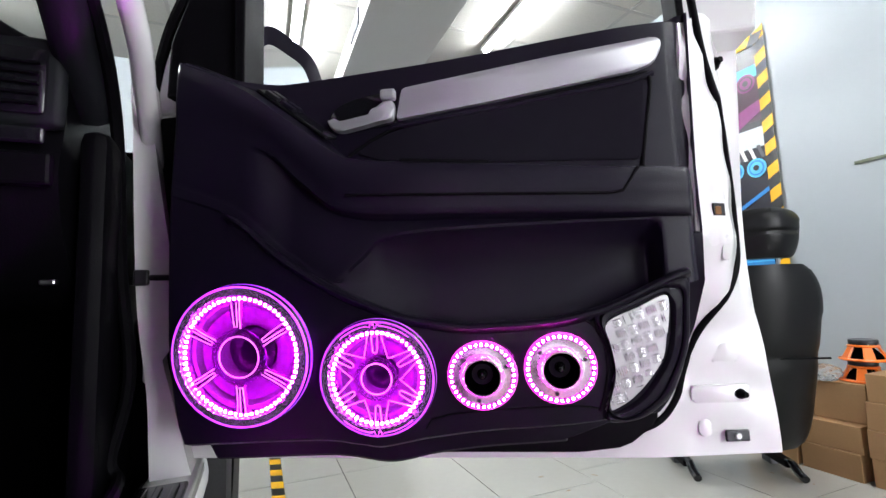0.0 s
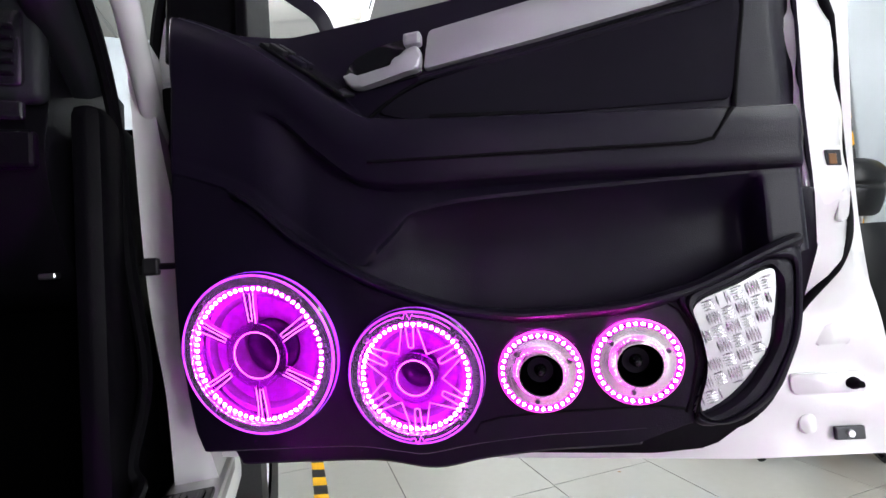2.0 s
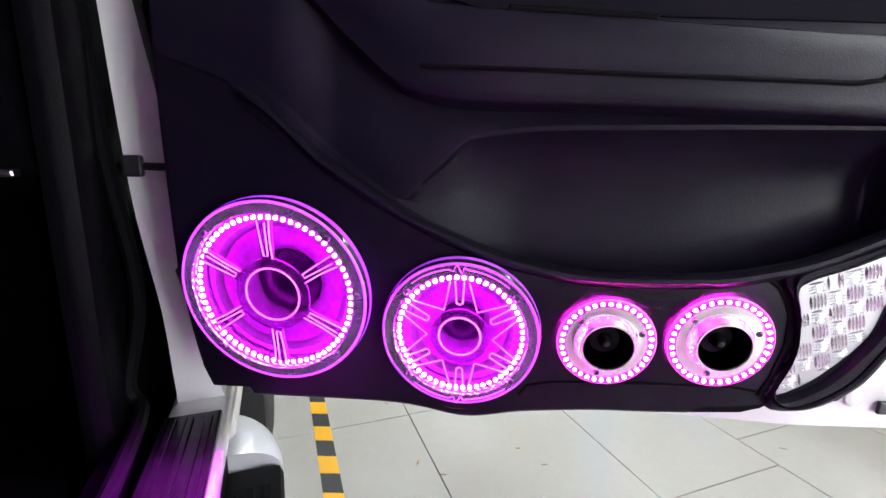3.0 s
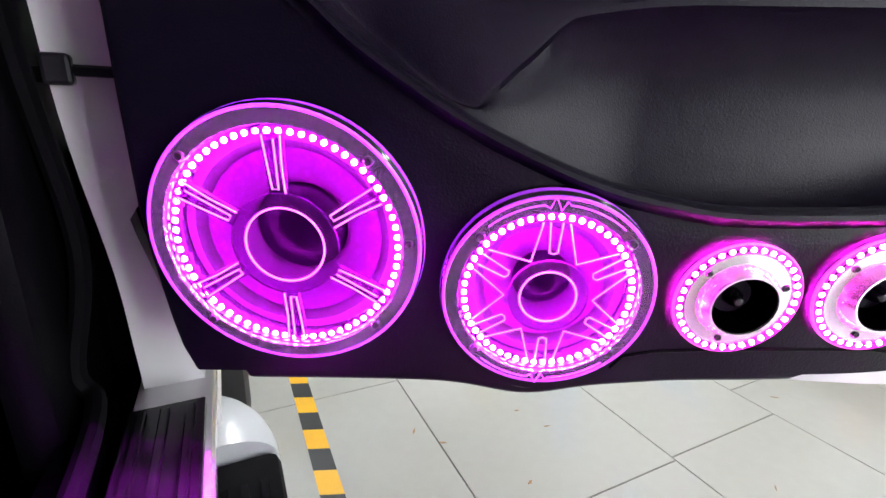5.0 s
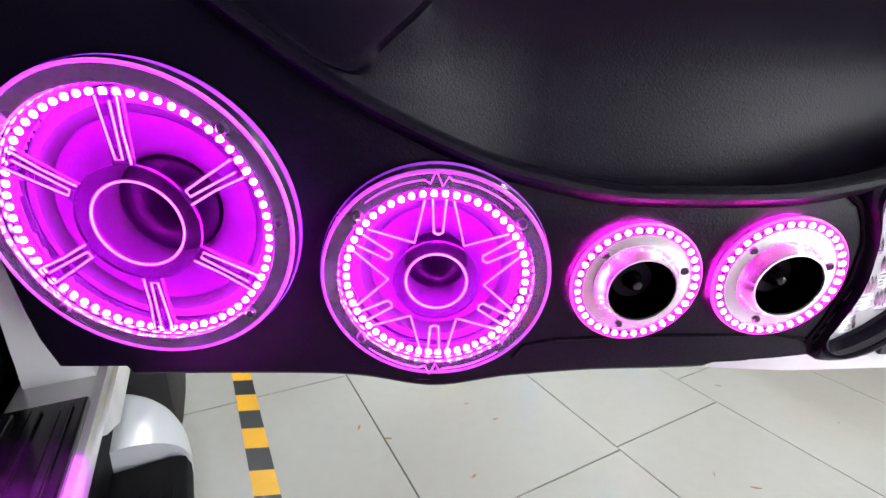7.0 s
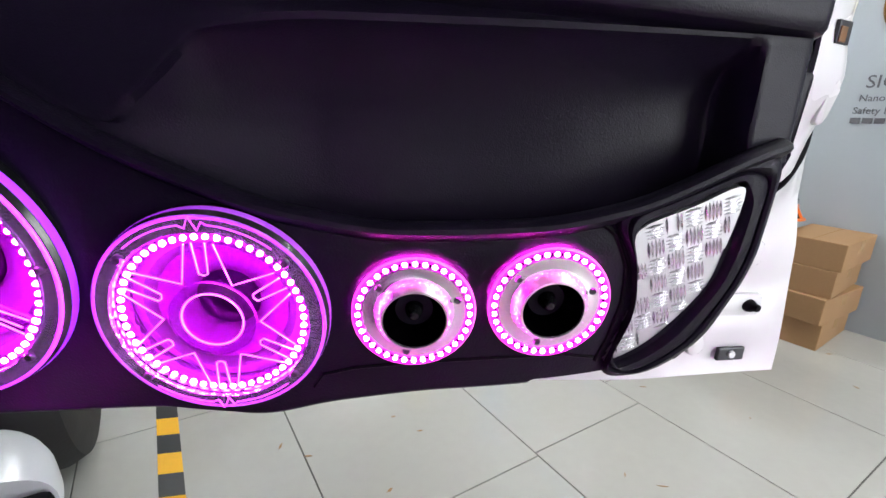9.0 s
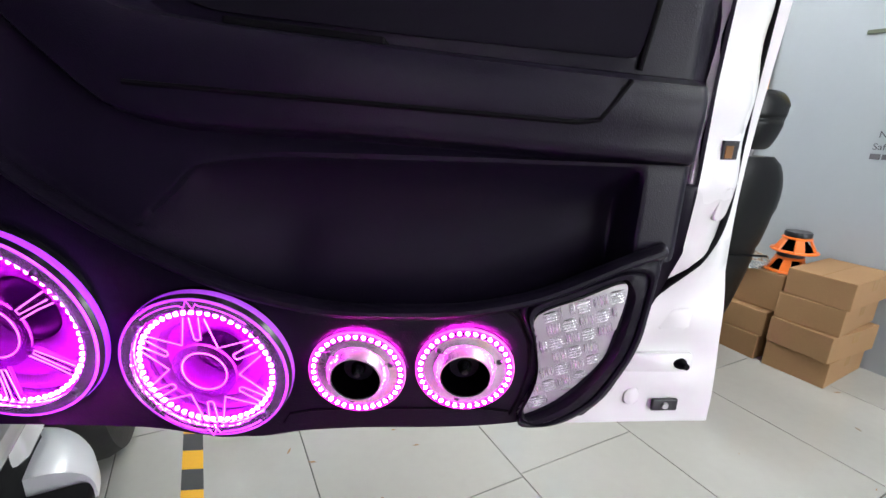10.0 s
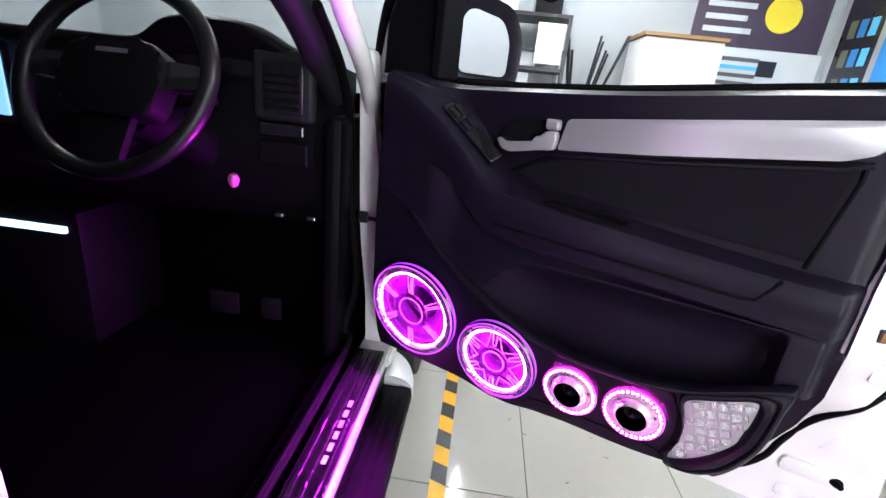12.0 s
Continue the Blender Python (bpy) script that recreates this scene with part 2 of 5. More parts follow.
def slab(outline, y0, y1, bevel=0.0, seg=2):
    """A plate: outline in (x, z), from depth y0 (front) to y1; y0 and y1 may be functions of (x, z)."""
    f0 = y0 if callable(y0) else (lambda x, z: y0)
    f1 = y1 if callable(y1) else (lambda x, z: y1)
    bm = bmesh.new()
    a = [bm.verts.new((p[0], f0(p[0], p[1]), p[1])) for p in outline]
    b = [bm.verts.new((p[0], f1(p[0], p[1]), p[1])) for p in outline]
    top = bm.faces.new(a)
    bm.faces.new(b[::-1])
    for i in range(len(a)):
        j = (i + 1) % len(a)
        bm.faces.new((a[j], a[i], b[i], b[j]))
    if bevel:
        bmesh.ops.bevel(bm, geom=list(top.edges), offset=bevel, segments=seg, affect="EDGES", profile=0.5)
    return bm


def sweep(path, r, sides=10, closed=False, flat=1.0, bm=None):
    """A tube along a path."""
    bm = bm or bmesh.new()
    P = [Vector(p) for p in path]
    rings, k = [], len(P)
    up = Vector((0.31, 0.42, 0.85)).normalized()
    for i, p in enumerate(P):
        t = (P[(i + 1) % k] - P[i - 1]) if closed else (P[min(i + 1, k - 1)] - P[max(i - 1, 0)])
        t.normalize()
        a = (up - t * up.dot(t)).normalized()
        b = t.cross(a)
        up = a
        rad = r(i / max(1, k - 1)) if callable(r) else r
        rings.append([bm.verts.new(p + a * math.cos(2 * math.pi * j / sides) * rad + b * math.sin(2 * math.pi * j / sides) * rad * flat) for j in range(sides)])
    for i in range(k if closed else k - 1):
        u, v = rings[i], rings[(i + 1) % k]
        for j in range(sides):
            bm.faces.new((u[j], u[(j + 1) % sides], v[(j + 1) % sides], v[j]))
    if not closed:
        bm.faces.new(rings[0][::-1])
        bm.faces.new(rings[-1])
    return bm


def lathe(profile, seg=48, bm=None, cap=True):
    """Turned about local z: profile of (radius, height)."""
    bm = bm or bmesh.new()
    rings = []
    for r, h in profile:
        if r < 1e-6:
            rings.append([bm.verts.new((0, 0, h))])
        else:
            rings.append([bm.verts.new((r * math.cos(2 * math.pi * j / seg), r * math.sin(2 * math.pi * j / seg), h)) for j in range(seg)])
    for u, v in zip(rings, rings[1:]):
        for j in range(seg):
            k = (j + 1) % seg
            if len(u) == 1 and len(v) == 1:
                continue
            if len(u) == 1:
                bm.faces.new((u[0], v[k], v[j]))
            elif len(v) == 1:
                bm.faces.new((u[j], u[k], v[0]))
            else:
                bm.faces.new((u[j], u[k], v[k], v[j]))
    return bm


def curve(*pts):
    """A smooth function through (x, value) points."""
    X = [p[0] for p in pts]
    V = [p[1] for p in pts]
    k = len(X)
    S = [(V[i + 1] - V[i]) / (X[i + 1] - X[i]) for i in range(k - 1)]
    T = [S[0]] + [0.0 if S[i - 1] * S[i] <= 0 else 2 * S[i - 1] * S[i] / (S[i - 1] + S[i]) for i in range(1, k - 1)] + [S[-1]]

    def f(x):
        if x <= X[0]:
            return V[0]
        if x >= X[-1]:
            return V[-1]
        i = max(j for j in range(k - 1) if X[j] <= x)
        h = X[i + 1] - X[i]
        t = (x - X[i]) / h
        return (V[i] * (1 + 2 * t) * (1 - t) ** 2 + T[i] * h * t * (1 - t) ** 2 + V[i + 1] * t * t * (3 - 2 * t) + T[i + 1] * h * t * t * (t - 1))
    return f


def step(a, b, x):
    t = min(1.0, max(0.0, (x - a) / (b - a)))
    return t * t * (3 - 2 * t)


def letters(text, size, m, material, name, parent=None, depth=0.0008):
    cu = bpy.data.curves.new(name, "FONT")
    cu.body, cu.size, cu.extrude, cu.resolution_u = text, size, depth, 3
    tmp = bpy.data.objects.new(name, cu)
    me = bpy.data.meshes.new_from_object(tmp)
    bpy.data.objects.remove(tmp)
    me.materials.append(material)
    me.transform(m)
    ob = new(name, me)
    ob.parent = parent
    return ob


# ---- the room ----
H, WR, WL, WF, WB = 2.8, 2.788, -3.4, 4.0, -4.2

floor = solo("floor", box(WL - 0.15, WR + 0.15, WB - 0.15, WF + 0.15, -0.12, -0.004), GROUT, "cream glazed floor with thin dark joints", "floor", kind="structure", m=ROOM)
solo("wall_right", box(WR, WR + 0.15, WB - 0.15, WF + 0.15, -0.004, H), WALL, "pale blue-white painted plaster wall", "wall", kind="structure", m=ROOM)
solo("wall_front", box(WL, WR, WF, WF + 0.15, -0.004, H), WALL, "white painted shop wall behind the truck", "wall", kind="structure", m=ROOM)
solo("wall_left", box(WL - 0.15, WL, WB - 0.15, WF + 0.15, -0.004, H), WALL, "plain white painted wall", "wall", kind="structure", m=ROOM)
back = box(WL, OPEN_L, WB - 0.15, WB, -0.004, H)
box(OPEN_R, WR, WB - 0.15, WB, -0.004, H, bm=back)
box(OPEN_L, OPEN_R, WB - 0.15, WB, OPEN_H, H, bm=back)
solo("wall_back", back, WALL, "plain painted wall with an assumed unseen opening", "wall", kind="structure", m=ROOM)
solo("pavement", box(WL - 3, WR + 3, WB - 8, WB - 0.152, -0.12, -0.01), GROUT, "unseen grey concrete pavement added outside the assumed opening", "pavement", kind="structure", m=ROOM)


def build_ceiling():
    bm = box(WL - 0.15, WR + 0.15, WB - 0.15, WF + 0.15, H + 0.012, H + 0.1)
    x = 0.13 - 6 * 0.6
    while x < WR:
        y = 3.42 - 13 * 0.6
        while y < WF:
            if x > WL - 0.3 and y > WB - 0.3:
                box(max(x + 0.012, WL), min(x + 0.588, WR), max(y + 0.012, WB), min(y + 0.588, WF), H - 0.003, H + 0.0125, 0.004, 1, bm)
            y += 0.6
        x += 0.6
    solo("ceiling", bm, CEIL, "off-white suspended ceiling of textured square boards", "ceiling", kind="structure", m=ROOM)
    gb = bmesh.new()
    x = 0.13 - 5 * 0.6
    while x < WR:
        box(x - 0.0118, x + 0.0118, WB, WF, H - 0.005, H + 0.013, 0, 1, gb)
        x += 0.6
    y = 3.42 - 12 * 0.6
    while y < WF:
        box(WL, WR, y - 0.0118, y + 0.0118, H - 0.0045, H + 0.013, 0, 1, gb)
        y += 0.6
    solo("ceiling_trim", gb, TBAR, "grey metal bars of the suspended ceiling", "ceiling trim", kind="structure", m=ROOM)


build_ceiling()
solo("beam_trim", box(0.70, 1.26, WB, WF, H - 0.20, H - 0.006, 0.006), BEAMGREY, "pale grey boxed-in ceiling beam", "beam", kind="structure", m=ROOM)
sign = thing("ceiling_sign", "small black sign with pale lettering on the beam side", "sign")
part("plate", box(0.690, 0.6985, 2.72, 3.00, H - 0.165, H - 0.045, 0.002), DARKPRINT, sign, m=ROOM)
for k in range(3):
    part("mark", box(0.687, 0.6895, 2.75 + 0.08 * k, 2.80 + 0.08 * k, H - 0.125, H - 0.075), PAPER, sign, m=ROOM)


def build_tube_light():
    ob = thing("ceiling_light", "white fluorescent batten lamp on the ceiling", "lamp", "ceiling lights")
    part("batten", box(-0.035, 0.035, -0.62, 0.62, -0.04, -0.006, 0.005), PAPER, ob)
    part("tube", sweep([(0, -0.59, -0.058), (0, 0, -0.058), (0, 0.59, -0.058)], 0.014, 12), TUBE, ob, smooth=True)
    for s in (-1, 1):
        part("end_cap", box(-0.02, 0.02, s * 0.605 - 0.012, s * 0.605 + 0.012, -0.076, -0.038, 0.004), PAPER, ob)
    return ob


lamp = build_tube_light()
for k, (r, f) in enumerate(TUBES):
    m = ROOM @ pose(r, f, H)
    if k == 0:
        lamp.matrix_world = m
    else:
        copy_thing(lamp, m)

# ---- the car door: trim, lofted from its own ridge lines ----
BELT = curve((-0.47, 1.272), (-0.434, 1.266), (-0.358, 1.252), (-0.10, 1.262), (0.02, 1.269), (0.232, 1.288), (0.44, 1.306))
ARM = curve((-0.47, 1.266), (-0.434, 1.254), (-0.33, 1.198), (-0.25, 1.137), (-0.175, 1.078), (-0.145, 1.062), (0.09, 1.040), (0.324, 1.023), (0.44, 1.018))
LOW = curve((-0.47, 1.150), (-0.39, 1.138), (-0.295, 1.112), (-0.227, 1.050), (-0.165, 1.002), (-0.10, 0.990), (0.08, 0.985), (0.294, 0.975), (0.44, 0.968))
REC = curve((-0.47, 1.045), (-0.34, 0.990), (-0.25, 0.910), (-0.175, 0.862), (-0.135, 0.892), (-0.095, 0.924), (0.0, 0.934), (0.36, 0.937), (0.44, 0.937))
RIDGE = curve((-0.47, 1.025), (-0.341, 0.974), (-0.258, 0.905), (-0.143, 0.837), (-0.035, 0.798), (0.052, 0.786), (0.153, 0.789), (0.235, 0.803), (0.362, 0.853), (0.390, 0.861), (0.44, 0.868))
Y_ARM = curve((-0.47, 0.690), (-0.434, 0.692), (-0.157, 0.703), (0.09, 0.722), (0.324, 0.746), (0.44, 0.765))
Y_UP = curve((-0.47, 0.700), (-0.43, 0.712), (-0.36, 0.755), (-0.29, 0.783), (-0.1, 0.786), (0.30, 0.792), (0.44, 0.808))
LEFT = curve((0.560, -0.420), (0.590, -0.436), (0.61, -0.447), (0.65, -0.454), (0.75, -0.459), (0.95, -0.463), (1.26, -0.452), (1.31, -0.452))
RIGHT = curve((0.80, 0.424), (0.90, 0.428), (1.02, 0.427), (1.12, 0.430), (1.31, 0.438))


R_POD = curve((0.590, 0.19), (0.600, 0.24), (0.615, 0.280), (0.647, 0.336), (0.722, 0.371), (0.80, 0.381), (0.845, 0.388), (0.862, 0.384), (0.88, 0.378))


def pod_y(x, z):
    """Depth of the speaker pod's face."""
    return 0.716 + 0.05 * (x + 0.11) + 0.30 * max(0.0, x - 0.10) ** 2 - 0.13 * (min(z, 0.76) - 0.71)


def shell_y(x, z):
    """Depth of the door's white inner sheet metal."""
    up = step(0.70, 0.93, z)
    high = 0.872 - 0.066 * step(0.380, 0.424, x) + 0.5 * max(0.0, x - 0.43) + 1.4 * max(0.0, x - 0.485)
    low = 0.905 + 0.12 * max(0.0, x - 0.36)
    return low + (high - low) * up


FADE = lambda x: step(-0.325, -0.245, x)      # the cove in front of the map pocket
LIP = lambda x: step(-0.372, -0.335, x)       # the rolled lip of the pod starts sharply
END = lambda x: 1 - step(0.336, 0.354, x)     # rear end wall of the pocket


def trim_rows():
    """Rows of the trim from the belt down, as functions x -> (y, z); a row named in CUTS starts a new part."""
    rows = []
    add = lambda y, z: rows.append((y, z))
    rise = lambda x: min(0.010 + 0.030 * (1 - step(-0.27, -0.165, x)), 0.45 * (BELT(x) - ARM(x)))
    add(lambda x: 0.852, lambda x: BELT(x) - 0.004)
    add(lambda x: 0.838, BELT)
    add(lambda x: max(Y_UP(x), 0.70 + 0.30 * step(-0.47, -0.30, x) * 0.40) + 0.006, lambda x: BELT(x) - 0.002)
    add(lambda x: Y_UP(x) + 0.001, lambda x: BELT(x) - min(0.010, 0.4 * (BELT(x) - ARM(x))))
    for k in (0.25, 0.5, 0.75):
        add(lambda x, k=k: Y_UP(x), lambda x, k=k: BELT(x) - 0.010 * (1 - k) + (ARM(x) + rise(x) + 0.004 - BELT(x)) * k if BELT(x) - ARM(x) > 0.03 else BELT(x) + (ARM(x) - BELT(x)) * (0.4 + 0.4 * k))
    add(lambda x: Y_UP(x) - 0.001, lambda x: ARM(x) + rise(x))
    add(lambda x: Y_UP(x) * 0.94 + Y_ARM(x) * 0.06, lambda x: ARM(x) + rise(x) * 0.86)
    rows.append("armrest")
    add(lambda x: Y_ARM(x) + 0.010, lambda x: ARM(x) + min(0.002, 0.05 * (BELT(x) - ARM(x))))
    add(lambda x: Y_ARM(x) + 0.003, lambda x: ARM(x) - 0.001)
    add(lambda x: Y_ARM(x), lambda x: ARM(x) - 0.007)
    for k in (0.3, 0.6, 0.85):
        add(lambda x, k=k: Y_ARM(x) - 0.004 * math.sin(k * 3.0), lambda x, k=k: ARM(x) + (LOW(x) - ARM(x)) * k)
    gap = lambda x: LOW(x) - REC(x)
    for d, w in ((0.0, 0.0), (0.012, 0.0), (0.022, 0.001), (0.0255, 0.004), (0.028, 0.016), (0.033, 0.022)):
        add(lambda x, w=w: Y_ARM(x) + w * FADE(x), lambda x, d=d: LOW(x) - d)
    rows.append("map_pocket")
    mid = lambda x: Y_ARM(x) + 0.013 * FADE(x)
    add(lambda x: mid(x) + 0.006 * FADE(x), lambda x: LOW(x) - 0.035 - (gap(x) - 0.042) * 0.35)
    add(lambda x: mid(x), lambda x: REC(x) + min(0.007, 0.15 * gap(x)))
    add(lambda x: mid(x) + 0.001, lambda x: REC(x) + 0.002)
    add(lambda x: mid(x) + 0.009 * step(-0.19, -0.13, x) * END(x), lambda x: REC(x) - 0.003 if REC(x) - RIDGE(x) > 0.012 else REC(x) - 0.3 * (REC(x) - RIDGE(x)))
    sunk = lambda x: mid(x) + 0.046 * step(-0.22, -0.02, x) * END(x)
    add(lambda x: sunk(x) - 0.012 * step(-0.2, -0.1, x) * END(x), lambda x: REC(x) - 0.22 * (REC(x) - RIDGE(x)))
    for k in (0.45, 0.7, 0.95):
        add(lambda x, k=k: sunk(x), lambda x, k=k: REC(x) - k * (REC(x) - RIDGE(x)))
    add(lambda x: sunk(x), lambda x: RIDGE(x) - 0.024 * LIP(x))
    lip = lambda x: pod_y(x, RIDGE(x))
    add(lambda x: min(sunk(x), lip(x) + 0.022), lambda x: RIDGE(x) - 0.024 * LIP(x) - 0.0005)
    rows.append("speaker_pod")
    for w, d in ((0.016, 0.005), (0.006, 0.0), (-0.005, 0.001), (-0.010, 0.004), (-0.011, 0.008), (-0.008, 0.012), (-0.002, 0.015), (0.001, 0.017)):
        add(lambda x, w=w: lip(x) + w * LIP(x), lambda x, d=d: RIDGE(x) - d)
    low = curve((-0.46, 0.600), (-0.29, 0.606), (-0.02, 0.613), (0.07, 0.621), (0.20, 0.628), (0.30, 0.640))
    bottom = lambda x: low(x) - 0.014 * math.exp(-((x + 0.104) / 0.06) ** 2)
    for k in range(1, 15):
        t = k / 14
        add(lambda x, t=t: pod_y(x, RIDGE(x) - 0.020 + (bottom(x) - RIDGE(x) + 0.020) * t), lambda x, t=t: RIDGE(x) - 0.020 + (bottom(x) - RIDGE(x) + 0.020) * t)
    add(lambda x: pod_y(x, 0.594) + 0.004, lambda x: bottom(x) - 0.003)
    for w, d in ((0.014, 0.007), (0.046, 0.009), (0.050, 0.012), (0.052, 0.040), (0.056, 0.044), (0.10, 0.046)):
        add(lambda x, w=w: min(pod_y(x, 0.59) + w, shell_y(x, 0.59) - 0.004), lambda x, d=d: bottom(x) - d)
    return rows


door = thing("car_door", "open white pickup door with black trim and custom speaker pod", "car door")


# outlines of the tread frame and of the plate in it
tf = round_poly([(0.222, 0.795), (0.362, 0.846), (0.384, 0.846), (0.374, 0.735), (0.346, 0.664), (0.299, 0.630), (0.238, 0.625), (0.262, 0.700), (0.250, 0.755)], 0.022, 4)
tp = smooth_loop([(0.252, 0.780), (0.300, 0.801), (0.338, 0.818), (0.347, 0.806), (0.341, 0.750), (0.329, 0.712), (0.287, 0.664), (0.244, 0.644), (0.252, 0.675), (0.260, 0.712), (0.254, 0.750)], 4)


def inside(p, loop):
    hit, j = False, len(loop) - 1
    for i in range(len(loop)):
        a, b = loop[i], loop[j]
        if (a[1] > p[1]) != (b[1] > p[1]) and p[0] < (b[0] - a[0]) * (p[1] - a[1]) / (b[1] - a[1]) + a[0]:
            hit = not hit
        j = i
    return hit


def build_trim():
    groups, name = {}, "upper_trim"
    groups[name] = []
    last = None
    for row in trim_rows():
        if isinstance(row, str):
            groups[row] = [last] if last else []
            name = row
            continue
        groups[name].append(row)
        last = row
    N = 260
    for gname, rows in groups.items():
        bm = bmesh.new()
        grid = []
        for fy, fz in rows:
            line = []
            for i in range(-1, N + 2):
                u = min(1.0, max(0.0, i / N))
                x = -0.46 + 0.88 * u
                for _ in range(3):
                    z = fz(x)
                    x = LEFT(z) + ((R_POD if gname == "speaker_pod" else RIGHT)(z) - LEFT(z)) * u
                y = fy(x)
                if gname != "speaker_pod":
                    y += (0.812 - y) * step(0.394, 0.424, x)
                if i in (-1, N + 1):
                    y, x = shell_y(x, z) - 0.003, x + (0.012 if i < 0 else -0.004)
                elif i in (0, N):
                    y = min(y + 0.007, shell_y(x, z) - 0.004)
                elif i in (1, N - 1):
                    y += 0.0015
                line.append(bm.verts.new((x, y, z)))
            grid.append(line)
        for a, b in zip(grid, grid[1:]):
            for i in range(len(a) - 1):
                bm.faces.new((a[i], a[i + 1], b[i + 1], b[i]))
        if gname == "speaker_pod":
            # round openings behind the two large speakers
            tall = [e for e in bm.edges if abs(e.verts[0].co.z - e.verts[1].co.z) > 0.012 and 0.60 < sum(v.co.z for v in e.verts) / 2 < 0.90]
            bmesh.ops.subdivide_edges(bm, edges=tall, cuts=8, use_grid_fill=True)
            gone = []
            for f in bm.faces:
                c = f.calc_center_median()
                if math.hypot(c.x + 0.325, c.z - 0.747) < 0.095 or math.hypot(c.x + 0.104, c.z - 0.708) < 0.073 or inside((c.x, c.z), tp):
                    gone.append(f)
            bmesh.ops.delete(bm, geom=gone, context="FACES")
        part(gname, bm, POD if gname == "speaker_pod" else PLASTIC, door, smooth=True)


build_trim()

# door shell with its rear edge, outer skin and window frame
S_RIGHT = curve((0.50, 0.576), (0.533, 0.576), (0.687, 0.565), (0.887, 0.556), (1.165, 0.571), (1.40, 0.586))


def build_shell():
    bm = bmesh.new()
    NX, NZ = 70, 50
    inner, outer = [], []
    for j in range(NZ + 1):
        z0 = 0.512 + 0.79 * j / NZ
        ri, ro = [], []
        for i in range(NX + 1):
            u = i / NX
            xr = S_RIGHT(z0)
            x = -0.636 + (xr + 0.636) * u
            z = 0.512 + 0.016 * u * (1 - j / NZ) + (BELT(x) + 0.020 * step(0.44, 0.46, x) - 0.014 - 0.512) * j / NZ
            edge = min(1.0, 14 * u, 14 * (1 - u), 10 * (j + 0.001) / NZ)
            y = shell_y(x, z)
            y += 0.004 * math.sin(60 * z) * step(0.40, 0.43, x) * step(0.56, 0.53, x)
            ri.append(bm.verts.new((x, min(y, 0.942), z)))
            ro.append(bm.verts.new((x + 0.003 * (1 if u > 0.98 else 0), 0.950 + 0.055 * edge * (0.6 + 0.4 * math.sin(3 * z)), z)))
        inner.append(ri)
        outer.append(ro)
    for g, flip in ((inner, False), (outer, True)):
        for j in range(NZ):
            for i in range(NX):
                q = (g[j][i], g[j][i + 1], g[j + 1][i + 1], g[j + 1][i])
                bm.faces.new(q[::-1] if flip else q)
    for j in range(NZ):
        bm.faces.new((inner[j][NX], outer[j][NX], outer[j + 1][NX], inner[j + 1][NX]))
        bm.faces.new((inner[j][0], inner[j + 1][0], outer[j + 1][0], outer[j][0]))
    for i in range(NX):
        bm.faces.new((inner[0][i], outer[0][i], outer[0][i + 1], inner[0][i + 1]))
        bm.faces.new((inner[NZ][i], inner[NZ][i + 1], outer[NZ][i + 1], outer[NZ][i]))
    return part("shell", bm, WHITE, door, "glossy white painted sheet metal", smooth=True)


shell = build_shell()
# window frame: rear post, header, raked front post
post = [(0.452, 1.295), (0.578, 1.295), (0.592, 1.42), (0.575, 1.74), (0.40, 1.78), (-0.10, 1.775), (-0.33, 1.71), (-0.49, 1.60), (-0.565, 1.51), (-0.625, 1.37), (-0.648, 1.25),
        (-0.590, 1.25), (-0.578, 1.37), (-0.527, 1.50), (-0.44, 1.575), (-0.30, 1.665), (-0.08, 1.725), (0.36, 1.73), (0.44, 1.69)]
part("window_frame", slab(post, 0.862, 0.945, 0.008), WHITE, door)
part("window_channel", slab([(0.437, 1.300), (0.4505, 1.300), (0.4385, 1.69), (0.36, 1.7285), (0.355, 1.712), (0.424, 1.68)], 0.842, 0.905, 0.003), RUBBER, door)
part("front_seal", sweep(smooth_loop([(-0.640, 0.885, 0.95), (-0.648, 0.878, 1.20), (-0.640, 0.868, 1.33), (-0.600, 0.862, 1.46), (-0.52, 0.860, 1.58), (-0.36, 0.858, 1.71)], 6, False), 0.014, 8), RUBBER, door, smooth=True)
sail = [(-0.500, 1.262), (-0.402, 1.258), (-0.396, 1.45), (-0.385, 1.62), (-0.44, 1.572), (-0.520, 1.495), (-0.568, 1.38), (-0.575, 1.262)]
part("sail_panel", slab(sail, 0.812, 0.868, 0.006), RUBBER, door)
part("glass_channel", box(-0.410, -0.388, 0.792, 0.868, 1.258, 1.60, 0.004), RUBBER, door)

# Dark sheet over the white shell stands for shade in the hinge gap.
part("gap_shade", slab(round_poly([(-0.640, 0.66), (-0.445, 0.66), (-0.445, 1.24), (-0.640, 1.24)], 0.02, 3), 0.8600, 0.8690, 0.003), RUBBER, door, "black sheet standing for the shade in the hinge gap")
part("belt_seal", sweep([(x, 0.872, BELT(x) - 0.003) for x in (-0.39, -0.2, 0.0, 0.2, 0.44)], 0.016, 8), RUBBER, door, smooth=True)

# bright garnish with the pull lever
gar = [(-0.080, 1.150), (0.10, 1.169), (0.335, 1.199), (0.372, 1.213), (0.384, 1.235), (0.388, 1.255), (0.372, 1.258), (0.20, 1.239), (-0.068, 1.209)]
garnish = part("garnish", slab(round_poly(gar, 0.008, 3), lambda x, z: Y_UP(x) - 0.011, lambda x, z: Y_UP(x) + 0.004, 0.003), SILVER, door, "satin silver garnish strip", smooth=True)
